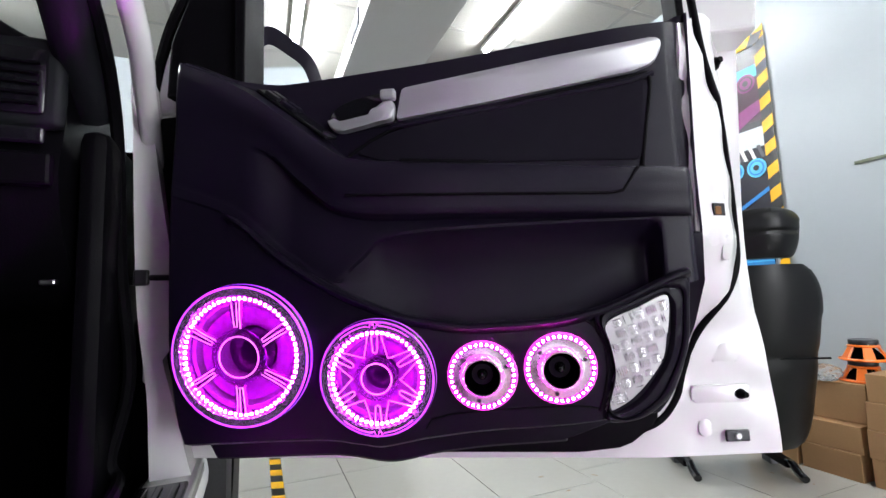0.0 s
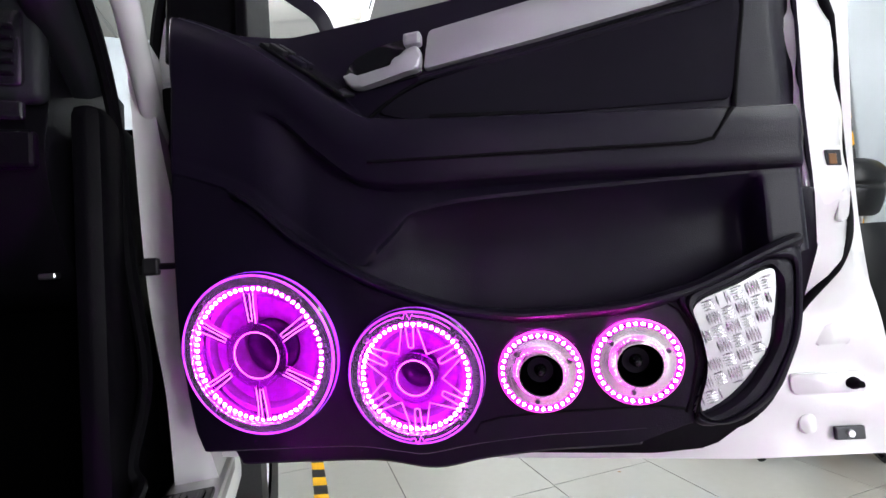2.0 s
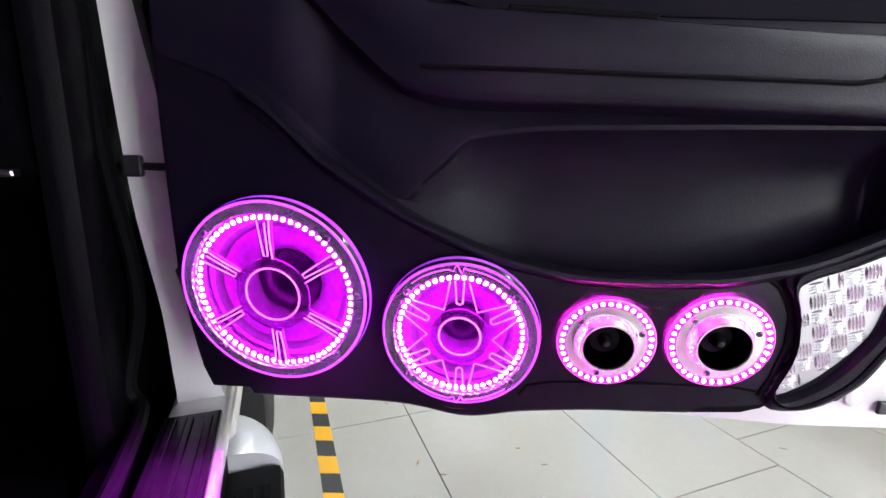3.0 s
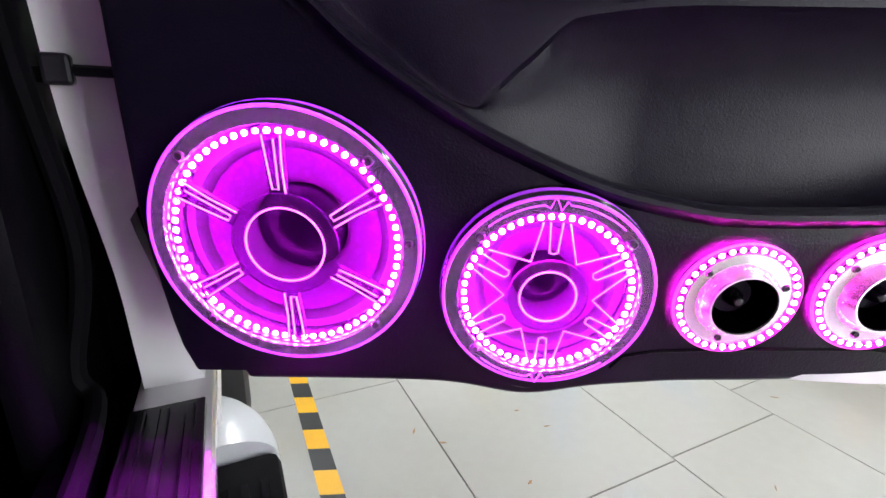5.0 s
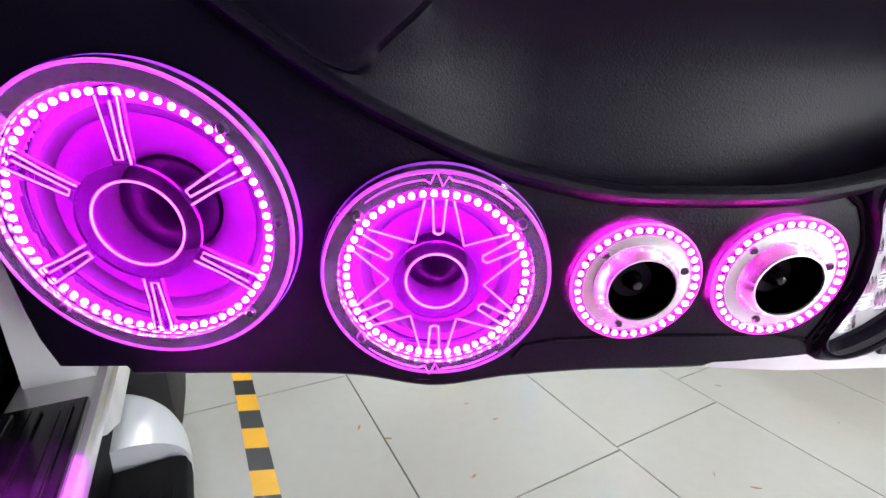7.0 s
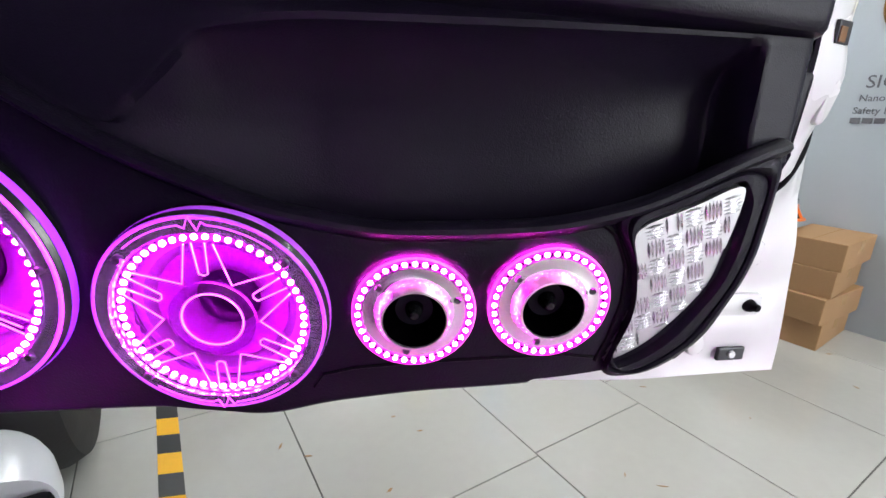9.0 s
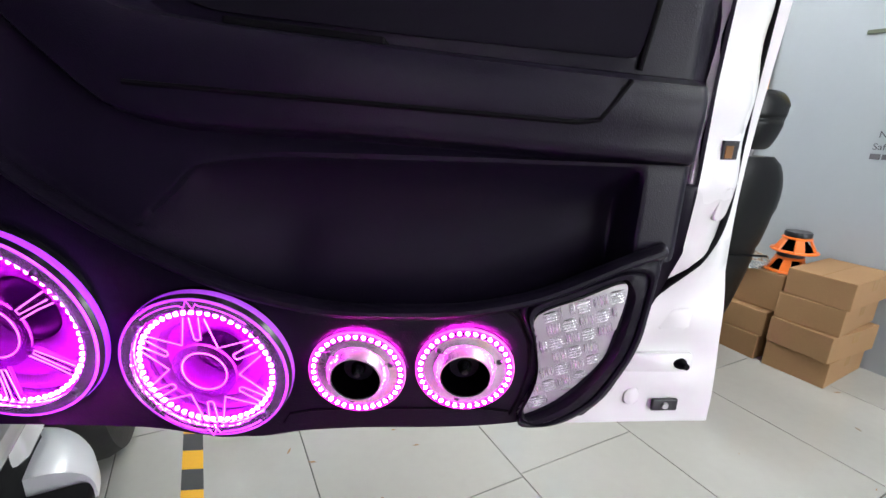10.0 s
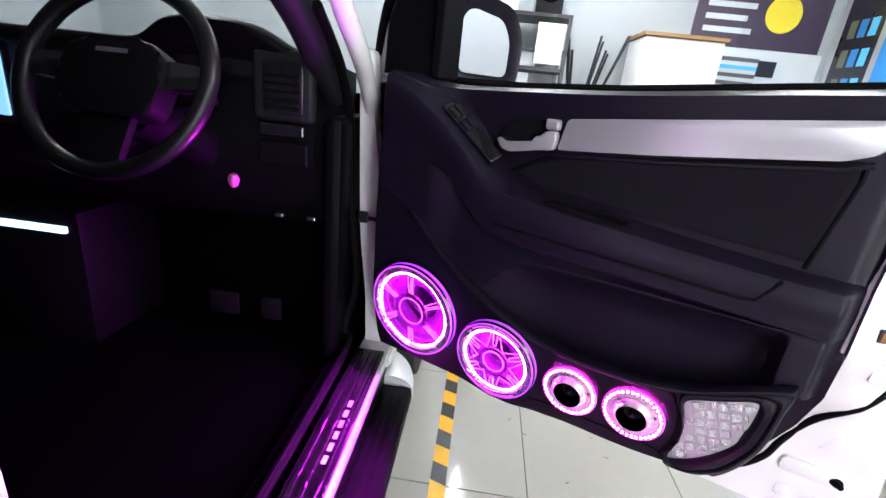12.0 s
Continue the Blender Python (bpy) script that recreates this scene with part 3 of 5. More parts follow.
part("garnish_shadow_bead", sweep([(x, Y_UP(x) - 0.002, z - 0.009) for x, z in ((-0.09, 1.148), (0.10, 1.166), (0.335, 1.196), (0.37, 1.207))], 0.005, 8), PLASTIC, door, smooth=True)
bez = smooth_loop([(-0.206, 1.158), (-0.196, 1.182), (-0.160, 1.198), (-0.118, 1.204), (-0.086, 1.200), (-0.080, 1.165), (-0.088, 1.146), (-0.130, 1.140), (-0.180, 1.136)], 5)
bezel = part("handle_bezel", slab(bez, lambda x, z: Y_UP(x) - 0.004, lambda x, z: Y_UP(x) + 0.003, 0.002), GLOSS_BLACK, door, smooth=True)
lev = smooth_loop([(-0.205, 1.158), (-0.190, 1.152), (-0.150, 1.157), (-0.122, 1.163), (-0.104, 1.182), (-0.083, 1.182), (-0.084, 1.152), (-0.110, 1.146), (-0.150, 1.138), (-0.182, 1.134), (-0.200, 1.142)], 4)
part("pull_lever", slab(lev, lambda x, z: Y_UP(x) - 0.020, lambda x, z: Y_UP(x) - 0.004, 0.005, 3), SILVER, bezel, "silver pull lever", smooth=True)
part("lock_knob", box(-0.106, -0.078, 0.764, 0.782, 1.186, 1.206, 0.005), SILVER, bezel, "silver lock knob")

# fabric insert with a moulded bead round it
ins = [(-0.160, 1.095), (-0.120, 1.118), (-0.060, 1.136), (0.10, 1.155), (0.350, 1.189), (0.362, 1.182), (0.338, 1.046), (0.10, 1.060), (-0.10, 1.076)]
part("insert_panel", slab(round_poly(ins, 0.012, 4), lambda x, z: Y_UP(x) - 0.004, lambda x, z: Y_UP(x) + 0.003, 0.002), FABRIC, door, "black cloth door insert", smooth=True)
part("insert_bead", sweep([(p.x, Y_UP(p.x) - 0.002, p.y) for p in smooth_loop([(-0.172, 1.092), (-0.12, 1.122), (-0.06, 1.141), (0.10, 1.160), (0.335, 1.195), (0.356, 1.195), (0.364, 1.180), (0.352, 1.11), (0.340, 1.036)], 5, False)], 0.0036, 8), RUBBER, door, smooth=True)
# armrest seam line and grab slot
part("armrest_seam", sweep([(x, Y_ARM(x) - 0.0022, z) for x, z in ((-0.15, 0.999), (0.08, 0.989), (0.27, 0.981), (0.292, 0.984), (0.302, 0.998), (0.318, 1.021))], 0.0028, 6), RUBBER, door, smooth=True)
part("grab_slot", box(-0.065, 0.085, -0.020, 0.020, -0.004, 0.0045, 0.003, 2), RUBBER, door, m=pose(0.0, 0.745, 1.0515, 0, 4.6, 4))
SWITCH = pose(-0.246, 0.744, 1.1575, 0, 37.5, 6) @ pose(0, 0, 0, 24, 0, 0)
swp = part("switch_panel", box(-0.088, 0.070, -0.019, 0.019, -0.004, 0.004, 0.003), GLOSS_BLACK, door, "glossy window switch panel", m=SWITCH)
for k in range(4):
    part("window_switch", box(-0.016, 0.012, -0.0065, 0.0065, 0.003, 0.010, 0.002), DARKMETAL if k < 2 else PLASTIC, swp, m=SWITCH @ pose(-0.058 + 0.036 * (k // 2), -0.009 + 0.018 * (k % 2), 0))

part("corner_filler", slab(round_poly([(0.396, 0.92), (0.4275, 0.92), (0.424, 0.84), (0.408, 0.765), (0.384, 0.70), (0.358, 0.70), (0.372, 0.80), (0.384, 0.85)], 0.008, 3), lambda x, z: 0.796 + 0.25 * max(0.0, 0.86 - z), 0.868, 0.005), PLASTIC, door, smooth=True)
# tread plate in its own recessed frame
def ring_plate(outer, inner, face):
    """A wrapped rim with a groove round it, falling to the plate's own outline."""
    bm = bmesh.new()
    k = len(outer)
    L = []
    for t, dy in ((0.0, 0.014), (0.02, 0.003), (0.08, -0.001), (0.22, -0.003), (0.30, -0.001), (0.34, 0.0025), (0.38, -0.001), (0.46, -0.003), (0.70, -0.002), (0.80, 0.002), (0.93, 0.012), (1.0, 0.022), (1.02, 0.034)):
        row = []
        for i in range(k):
            p = Vector(outer[i]).lerp(Vector(inner[i]), t)
            row.append(bm.verts.new((p.x, face(p.x, p.y) + dy, p.y)))
        L.append(row)
    for a, b in zip(L, L[1:]):
        for i in range(k):
            bm.faces.new((a[i], a[(i + 1) % k], b[(i + 1) % k], b[i]))
    return bm


def resample(loop, n):
    P = [Vector(p) for p in loop]
    seg = [(P[(i + 1) % len(P)] - P[i]).length for i in range(len(P))]
    total, out = sum(seg), []
    for k in range(n):
        d, i = total * k / n, 0
        while d > seg[i]:
            d -= seg[i]
            i += 1
        out.append(P[i].lerp(P[(i + 1) % len(P)], d / max(seg[i], 1e-9)))
    return out


plate_y = lambda x, z: pod_y(0.30, 0.73) + 0.0010 + 0.17 * (x - 0.30) - 0.13 * (z - 0.73)
tread_rim = part("tread_frame", ring_plate(resample(tf, 110), resample(tp, 110), lambda x, z: pod_y(x, z) - 0.006), POD, door, "black wrapped frame round the tread plate", smooth=True)
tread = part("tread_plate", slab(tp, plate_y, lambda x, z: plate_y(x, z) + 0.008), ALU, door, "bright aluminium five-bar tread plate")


def build_bars():
    """Raised lozenge bars, five to a patch, patches turned by quarter turns."""
    bm = bmesh.new()
    s = 0.0185
    for a in range(-3, 14):
        for b in range(-3, 16):
            cx, cz = 0.235 + s * (a * 0.95 - 0.30 * b), 0.635 + s * (b * 0.95 + 0.30 * a)
            turn = radians(17 if (a + b) % 2 else 107)
            for k in range(5):
                off = (k - 2) * 0.0035
                half = 0.0094 - 0.0006 * abs(k - 2)
                dx, dz = math.cos(turn), math.sin(turn)
                ox, oz = cx - dz * off, cz + dx * off
                if not all(inside((ox + dx * half * q, oz + dz * half * q), tp) for q in (-1, 1)):
                    continue
                ring = []
                for q, w, h in ((-1, 0.0002, 0.0), (-0.5, 0.0013, 0.0015), (0, 0.0015, 0.0018), (0.5, 0.0013, 0.0015), (1, 0.0002, 0.0)):
                    px, pz = ox + dx * half * q, oz + dz * half * q
                    y = plate_y(px, pz)
                    ring.append([bm.verts.new((px - dz * w, y - 0.0002, pz + dx * w)), bm.verts.new((px, y - 0.0004 - h, pz)), bm.verts.new((px + dz * w, y - 0.0002, pz - dx * w))])
                for u, v in zip(ring, ring[1:]):
                    bm.faces.new((u[0], u[1], v[1], v[0]))
                    bm.faces.new((u[1], u[2], v[2], v[1]))
    return part("tread_relief", bm, ALU_LIT, tread, smooth=True)


build_bars()["kind"] = "stuff"
part("pod_lower_seam", sweep([(x, pod_y(x, z) - 0.0004, z) for x, z in ((-0.033, 0.624), (-0.024, 0.638), (0.004, 0.645), (0.06, 0.650), (0.121, 0.653), (0.20, 0.655), (0.232, 0.650))], 0.0018, 6), RUBBER, door, smooth=True)
part("pod_seam", sweep([(x, pod_y(x, z) - 0.0006, z) for x, z in ((0.214, 0.789), (0.232, 0.776), (0.247, 0.745), (0.250, 0.71), (0.243, 0.67), (0.234, 0.646))], 0.0022, 6), RUBBER, door, smooth=True)

# Black slab covering the white shell below the pod.
part("lower_slab", slab(round_poly([(-0.452, 0.532), (0.22, 0.540), (0.30, 0.550), (0.352, 0.590), (0.372, 0.66), (-0.452, 0.62)], 0.012, 3), 0.884, 0.904, 0.004), RUBBER, door, "black slab under the pod", smooth=True)

# seals, plugs, clip, latch on the rear edge
seal = [(0.448, 1.40), (0.455, 1.31), (0.468, 1.215), (0.497, 1.12), (0.530, 1.04), (0.538, 0.97), (0.530, 0.89), (0.490, 0.815), (0.445, 0.75), (0.415, 0.68), (0.398, 0.63), (0.365, 0.590), (0.315, 0.572), (0.20, 0.566), (-0.40, 0.556)]
part("weatherstrip", sweep([(p.x, shell_y(p.x, p.y) + 0.0015, p.y) for p in smooth_loop(seal, 8, False)], 0.0068, 10), RUBBER, door, "black rubber weatherstrip", smooth=True)


def plug(x, z):
    y = shell_y(x, z)
    p = part("rubber_stop", lathe([(0.0, 0.016), (0.005, 0.016), (0.006, 0.010), (0.008, 0.008), (0.010, 0.002), (0.013, 0.0), (0.013, -0.004)], 16), RUBBER, door, m=pose(x, y, z, 90, 0, 20), smooth=True)
    return p


plug(0.511, 0.633)
plug(0.492, 1.227)
clip = part("hinge_clip", box(-0.021, 0.021, -0.003, 0.003, -0.010, 0.010, 0.002), DARKMETAL, door, "dark metal plate with a screw", m=pose(0.499, 0.9195, 0.560, 0, 0, 7))
part("screw", lathe([(0.0, 0.003), (0.005, 0.003), (0.006, 0.0)], 14), METAL, clip, m=pose(0.499, 0.9165, 0.560, 90, 0, 7))
part("latch_recess", box(-0.0125, 0.0125, -0.0006, 0.003, -0.0105, 0.0105, 0.0005), DARKMETAL, door, "dark latch opening in the door edge", m=pose(0.466, shell_y(0.466, 0.958), 0.958, 0, 0, 26.6))
part("latch_claw", box(-0.010, 0.003, -0.0016, -0.0004, -0.009, 0.005, 0.0005), BROWNPRINT, door, m=pose(0.466, shell_y(0.466, 0.958), 0.958, 0, 0, 26.6))
for a, z0, z1, x0, x1 in ((0, 0.872, 0.915, 0.468, 0.486), (1, 0.690, 0.725, 0.462, 0.515), (2, 0.618, 0.650, 0.425, 0.530), (3, 0.560, 0.590, 0.432, 0.455)):
    part("pressed_panel", slab(round_poly([(x0, z0), (x1, z0), (x1, z1), (x0 + (0.02 if a == 1 else 0), z1)], 0.009, 4), lambda x, z: shell_y(x, z) - 0.0035, lambda x, z: shell_y(x, z) + 0.003, 0.003), WHITE, door, smooth=True)
part("check_strap", box(-0.085, 0.085, -0.004, 0.004, -0.009, 0.009, 0.002), DARKMETAL, door, m=pose(-0.575, 0.835, 0.884, 0, 0, 8))
for z in (1.10, 0.70):
    part("hinge", box(-0.03, 0.03, -0.015, 0.015, -0.03, 0.03, 0.006), WHITE, door, m=pose(-0.650, 0.905, z, 0, 0, 30))

# wing mirror on the outside of the door
MIRROR_POSE = pose(-0.398, 0.992, 1.350, 0, 0, 66)
shell_line = round_poly([(-0.112, -0.098), (0.086, -0.098), (0.094, 0.020), (0.056, 0.094), (-0.070, 0.118), (-0.112, 0.080)], 0.035, 6)
glass_line = round_poly([(-0.085, -0.068), (0.060, -0.068), (0.062, 0.016), (0.034, 0.064), (-0.06, 0.078), (-0.085, 0.055)], 0.022, 6)


def build_mirror():
    """A hollow shell: rounded back, thick lip, and a mouth that falls back to the glass."""
    bm, rows = bmesh.new(), []
    for t, y, grow in ((0, 0.088, 0.55), (0, 0.080, 0.80), (0, 0.050, 0.97), (0, 0.0, 1.0), (0, -0.022, 0.99), (0.10, -0.030, 1.0), (0.40, -0.026, 1.0), (0.85, -0.012, 1.0), (1.0, -0.008, 1.0)):
        row = []
        for p, q in zip(shell_line, glass_line):
            v = Vector(p).lerp(Vector(q), t) * grow
            row.append(bm.verts.new((v.x, y, v.y)))
        rows.append(row)
    k = len(shell_line)
    for a, b in zip(rows, rows[1:]):
        for i in range(k):
            bm.faces.new((a[i], a[(i + 1) % k], b[(i + 1) % k], b[i]))
    bm.faces.new(rows[0])
    bm.faces.new(rows[-1][::-1])
    return bm


mirror = part("side_mirror", build_mirror(), PLASTIC, door, "black wing mirror", m=MIRROR_POSE, smooth=True)
part("mirror_glass", slab(glass_line, -0.0125, -0.0085), MIRROR, mirror, m=MIRROR_POSE)
part("mirror_arm", sweep([(-0.46, 0.93, 1.265), (-0.44, 0.97, 1.275), (-0.42, 1.01, 1.30)], 0.028, 10), PLASTIC, mirror, smooth=True)


# ---- speakers ----
FLAT = Matrix(((1, 0, 0, 0), (0, 0, 1, 0), (0, -1, 0, 0), (0, 0, 0, 1)))   # a plate's (x, z) laid into local (x, y)


def speaker_pose(x, z, lift=0.0):
    return pose(x, pod_y(x, z), z, 97.4, 0, 2.9) @ pose(0, 0, lift)


def led_ring(name, n, r, h, material, parent, w=0.0046, d=0.0038):
    led = None
    for k in range(n):
        a = 2 * math.pi * k / n
        m = pose(r * math.cos(a), r * math.sin(a), h, 0, 0, math.degrees(a))
        if led is None:
            led = part(name, lathe([(0.29 * (w + d), -0.0008), (0.29 * (w + d), 0.0004), (0.21 * (w + d), 0.0011), (0, 0.0014)], 12), material, parent, smooth=True)
            led.matrix_basis = m
        else:
            c = new(name, led.data)
            c.parent = parent
            c.matrix_basis = m


def screw(parent, r, deg, h, size=0.0042):
    a = radians(deg)
    part("screw", lathe([(0, 0.0022), (size * 0.35, 0.0016), (size * 0.7, 0.0024), (size, 0.0008), (size, -0.002)], 12), DARKMETAL, parent, m=pose(r * math.cos(a), r * math.sin(a), h - 0.001))


def arc(r, h, a0, a1, n):
    return [(r * math.cos(radians(a0 + (a1 - a0) * k / n)), r * math.sin(radians(a0 + (a1 - a0) * k / n)), h) for k in range(n + 1)]


def ring(r, h, n=72):
    return arc(r, h, 0, 360 - 360 / n, n - 1)


def polar(r, deg, h, side=0.0):
    a = radians(deg)
    return (r * math.cos(a) - side * math.sin(a), r * math.sin(a) + side * math.cos(a), h)


def build_woofer(name, label, x, z, R, r_led, n_led, r_hole, r_hub, cone_depth, cap):
    ob = thing(name, label, "speaker", "door speakers")
    part("mounting_ring", lathe([(R + 0.003, -0.012), (R + 0.003, 0.006), (R, 0.009), (r_led + 0.006, 0.009), (r_led + 0.004, 0.006), (r_led + 0.003, -0.014), (r_led - 0.004, -0.016)], 72), GLOSS_BLACK, ob, smooth=True)
    part("surround", lathe([(r_led + 0.002, -0.012), (r_led - 0.003, -0.009), (r_led - 0.009, -0.006), (r_led - 0.015, -0.010), (r_led - 0.017, -0.014)], 72), RUBBER, ob, smooth=True)
    rc = r_led - 0.016
    part("cone", lathe([(rc, -0.013), (rc * 0.8, -0.013 - cone_depth * 0.30), (rc * 0.6, -0.013 - cone_depth * 0.62), (cap * 0.98, -0.013 - cone_depth)], 72), CONE, ob, "dark poly cone with magenta light in its colour", smooth=True)
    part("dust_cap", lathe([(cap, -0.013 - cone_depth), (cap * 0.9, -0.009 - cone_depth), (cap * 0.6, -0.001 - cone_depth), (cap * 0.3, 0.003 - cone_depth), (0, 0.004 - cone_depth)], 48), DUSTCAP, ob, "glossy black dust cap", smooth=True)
    cover = part("acrylic_cover", lathe([(R - 0.001, 0.0105), (R - 0.001, 0.0145), (r_led + 0.006, 0.0145), (r_led + 0.006, 0.0105), (R - 0.001, 0.0105)], 72), SMOKE, ob, "smoked clear acrylic ring with lit edge", smooth=True)
    # Lit side, rim and hub edge glow themselves in place of LED light.
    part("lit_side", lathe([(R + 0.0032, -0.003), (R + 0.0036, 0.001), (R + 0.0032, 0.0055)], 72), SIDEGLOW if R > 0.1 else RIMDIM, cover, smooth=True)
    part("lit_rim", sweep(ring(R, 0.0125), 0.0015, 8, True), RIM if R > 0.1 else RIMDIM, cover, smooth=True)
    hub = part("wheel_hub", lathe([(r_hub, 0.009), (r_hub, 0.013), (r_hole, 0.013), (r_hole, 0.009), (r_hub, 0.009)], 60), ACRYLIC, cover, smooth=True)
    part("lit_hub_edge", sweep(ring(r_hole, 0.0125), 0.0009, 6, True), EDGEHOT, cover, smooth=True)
    led_ring("led", n_led, r_led, 0.0085, LED, ob, 0.0042, 0.0034)
    cover.visible_shadow = hub.visible_shadow = False
    return ob, cover


sub, cover = build_woofer("subwoofer", "large door speaker with magenta LED ring and six-spoke acrylic cover", -0.325, 0.747, 0.1125, 0.0935, 66, 0.0330, 0.0450, 0.022, 0.042)
for k in range(6):
    a = 90 + 60 * k
    spoke = part("spoke", slab([(-0.0068, 0.044), (0.0068, 0.044), (0.0095, 0.092), (-0.0095, 0.092)], -0.013, -0.009), ACRYLIC, cover, m=pose(0, 0, 0, 0, 0, a - 90) @ FLAT)
    u = [polar(0.091, a, 0.0132, -0.0072), polar(0.068, a, 0.0132, -0.0056), polar(0.0455, a, 0.0132, -0.0062)]
    v = [polar(0.091, a, 0.0132, 0.0072), polar(0.068, a, 0.0132, 0.0056), polar(0.0485, a, 0.0132, 0.0040), polar(0.0485, a, 0.0132, -0.0010), polar(0.088, a, 0.0132, -0.0015)]
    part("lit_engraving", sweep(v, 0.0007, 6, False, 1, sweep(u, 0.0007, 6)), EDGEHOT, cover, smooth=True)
for d in (45, 135, 225, 315):
    screw(sub, 0.1030, d, 0.0150)
screw(sub, 0.1035, 3, 0.0150, 0.003)
sub.matrix_world = speaker_pose(-0.325, 0.747, 0.004)

mid_sp, cover = build_woofer("midrange_speaker", "medium door speaker with magenta LEDs and star acrylic cover", -0.104, 0.708, 0.0890, 0.0712, 54, 0.0240, 0.034, 0.013, 0.027)
for k in range(6):
    a = 90 + 60 * k
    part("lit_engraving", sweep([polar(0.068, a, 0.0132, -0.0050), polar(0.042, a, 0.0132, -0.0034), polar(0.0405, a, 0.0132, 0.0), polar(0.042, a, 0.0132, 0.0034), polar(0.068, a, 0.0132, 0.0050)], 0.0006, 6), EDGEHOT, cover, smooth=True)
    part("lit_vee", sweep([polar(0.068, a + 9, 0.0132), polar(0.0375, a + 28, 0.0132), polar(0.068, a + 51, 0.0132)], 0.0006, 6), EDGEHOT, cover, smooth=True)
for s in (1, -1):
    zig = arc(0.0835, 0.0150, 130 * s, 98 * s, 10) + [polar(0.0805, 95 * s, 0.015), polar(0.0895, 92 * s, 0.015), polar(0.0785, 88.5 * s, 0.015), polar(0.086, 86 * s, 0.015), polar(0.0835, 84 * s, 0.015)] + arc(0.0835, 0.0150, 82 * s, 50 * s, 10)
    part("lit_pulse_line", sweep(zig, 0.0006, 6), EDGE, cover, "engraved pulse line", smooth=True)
for d in (40, 138, 222, 318):
    screw(mid_sp, 0.0805, d, 0.0150)
mid_sp.matrix_world = speaker_pose(-0.104, 0.708, 0.005)


def build_tweeter(x, z, R, label):
    ob = thing("tweeter", label, "speaker", "bullet tweeters")
    part("acrylic_ring", lathe([(R, -0.004), (R, 0.008), (R - 0.001, 0.010), (R - 0.008, 0.010), (R - 0.008, 0.004)], 60), ACRYLIC, ob, smooth=True)
    part("flange", lathe([(R - 0.0065, 0.006), (R - 0.0065, 0.0085), (0.0370, 0.0085), (0.0345, 0.0092), (0.0292, 0.0195), (0.0284, 0.0205), (0.0268, 0.0205), (0.0262, 0.0190), (0.0258, 0.010)], 60), POLISHED, ob, "turned aluminium flange", smooth=True)
    part("horn", lathe([(0.0261, 0.0188), (0.0225, 0.010), (0.0170, 0.0), (0.0125, -0.010), (0.008, -0.014), (0, -0.014)], 48), CONEDARK, ob, "black horn throat", smooth=True)
    part("bullet", lathe([(0.0085, -0.013), (0.0085, -0.002), (0.0065, 0.007), (0.0035, 0.0115), (0, 0.0125)], 32), GLOSS_BLACK, ob, "glossy black bullet", smooth=True)
    led_ring("led", 36, R - 0.0045, 0.0088, LEDPINK, ob, 0.0044, 0.0034)
    part("lit_edge", sweep(ring(R - 0.0010, 0.0070), 0.0022, 8, True), PINKGLOW, ob, "pink edge-lit acrylic rim", smooth=True)
    for d in (20, 140, 260):
        screw(ob, 0.039, d, 0.0088, 0.0036)
    ob.matrix_world = speaker_pose(x, z, 0.001)
    return ob


build_tweeter(0.059, 0.707, 0.0525, "bullet tweeter with pink LED ring beside the midrange speaker")
build_tweeter(0.177, 0.715, 0.0535, "bullet tweeter with pink LED ring beside the tread plate")


# ---- the truck ----
truck = thing("pickup_truck", "white right-hand-drive pickup with open cab and dark interior", "car")
RP = lambda name, bm, material, parent=truck, label="", smooth=False: part(name, bm, material, parent, label, ROOM, smooth)


def extrude_rf(outline, f0, f1, bevel=0.0):
    """A plate with its outline in (R, z), from f0 to f1 along the truck."""
    return slab(outline, f0, f1, bevel)


pil = smooth_loop([(-0.146, 1.30), (-0.140, 1.20), (-0.130, 0.95), (-0.121, 0.81), (-0.102, 0.66), (-0.095, 0.53), (-0.085, 0.42), (-0.012, 0.42), (-0.036, 0.55), (-0.062, 0.66), (-0.078, 0.745), (-0.050, 0.81), (-0.060, 0.90), (-0.075, 0.98), (-0.100, 1.16), (-0.108, 1.30)], 4)
RP("hinge_pillar", extrude_rf(pil, 0.995, 1.20, 0.012), WHITE, label="white painted hinge pillar", smooth=True)
RP("windscreen_pillar", sweep(smooth_loop([(-0.112, 1.06, 1.13), (-0.106, 0.93, 1.235), (-0.100, 0.78, 1.325), (-0.14, 0.42, 1.58), (-0.24, 0.10, 1.72)], 6, False), 0.023, 12, False, 0.8), WHITE, label="white raked windscreen pillar", smooth=True)
RP("pillar_lining", sweep(smooth_loop([(-0.195, 0.97, 1.20), (-0.195, 0.86, 1.27), (-0.195, 0.70, 1.37), (-0.26, 0.32, 1.62)], 6, False), 0.035, 10), DASH_PALE, label="grey pillar lining", smooth=True)
RP("door_seal", sweep(smooth_loop([(-0.152, 0.72, 1.36), (-0.152, 0.88, 1.255), (-0.158, 0.985, 1.12), (-0.147, 0.985, 0.90), (-0.128, 0.985, 0.70), (-0.150, 0.97, 0.56), (-0.125, 0.88, 0.522), (-0.125, 0.3, 0.520), (-0.125, -0.3, 0.520)], 8, False), 0.011, 8), RUBBER, label="black rubber door seal", smooth=True)
RP("check_bracket", box(-0.128, -0.102, 0.980, 0.997, 0.872, 0.903, 0.004), DARKMETAL)
RP("check_arm", sweep([(-0.10, 0.985, 0.887), (-0.04, 0.972, 0.886)], 0.006, 8), DARKMETAL, smooth=True)
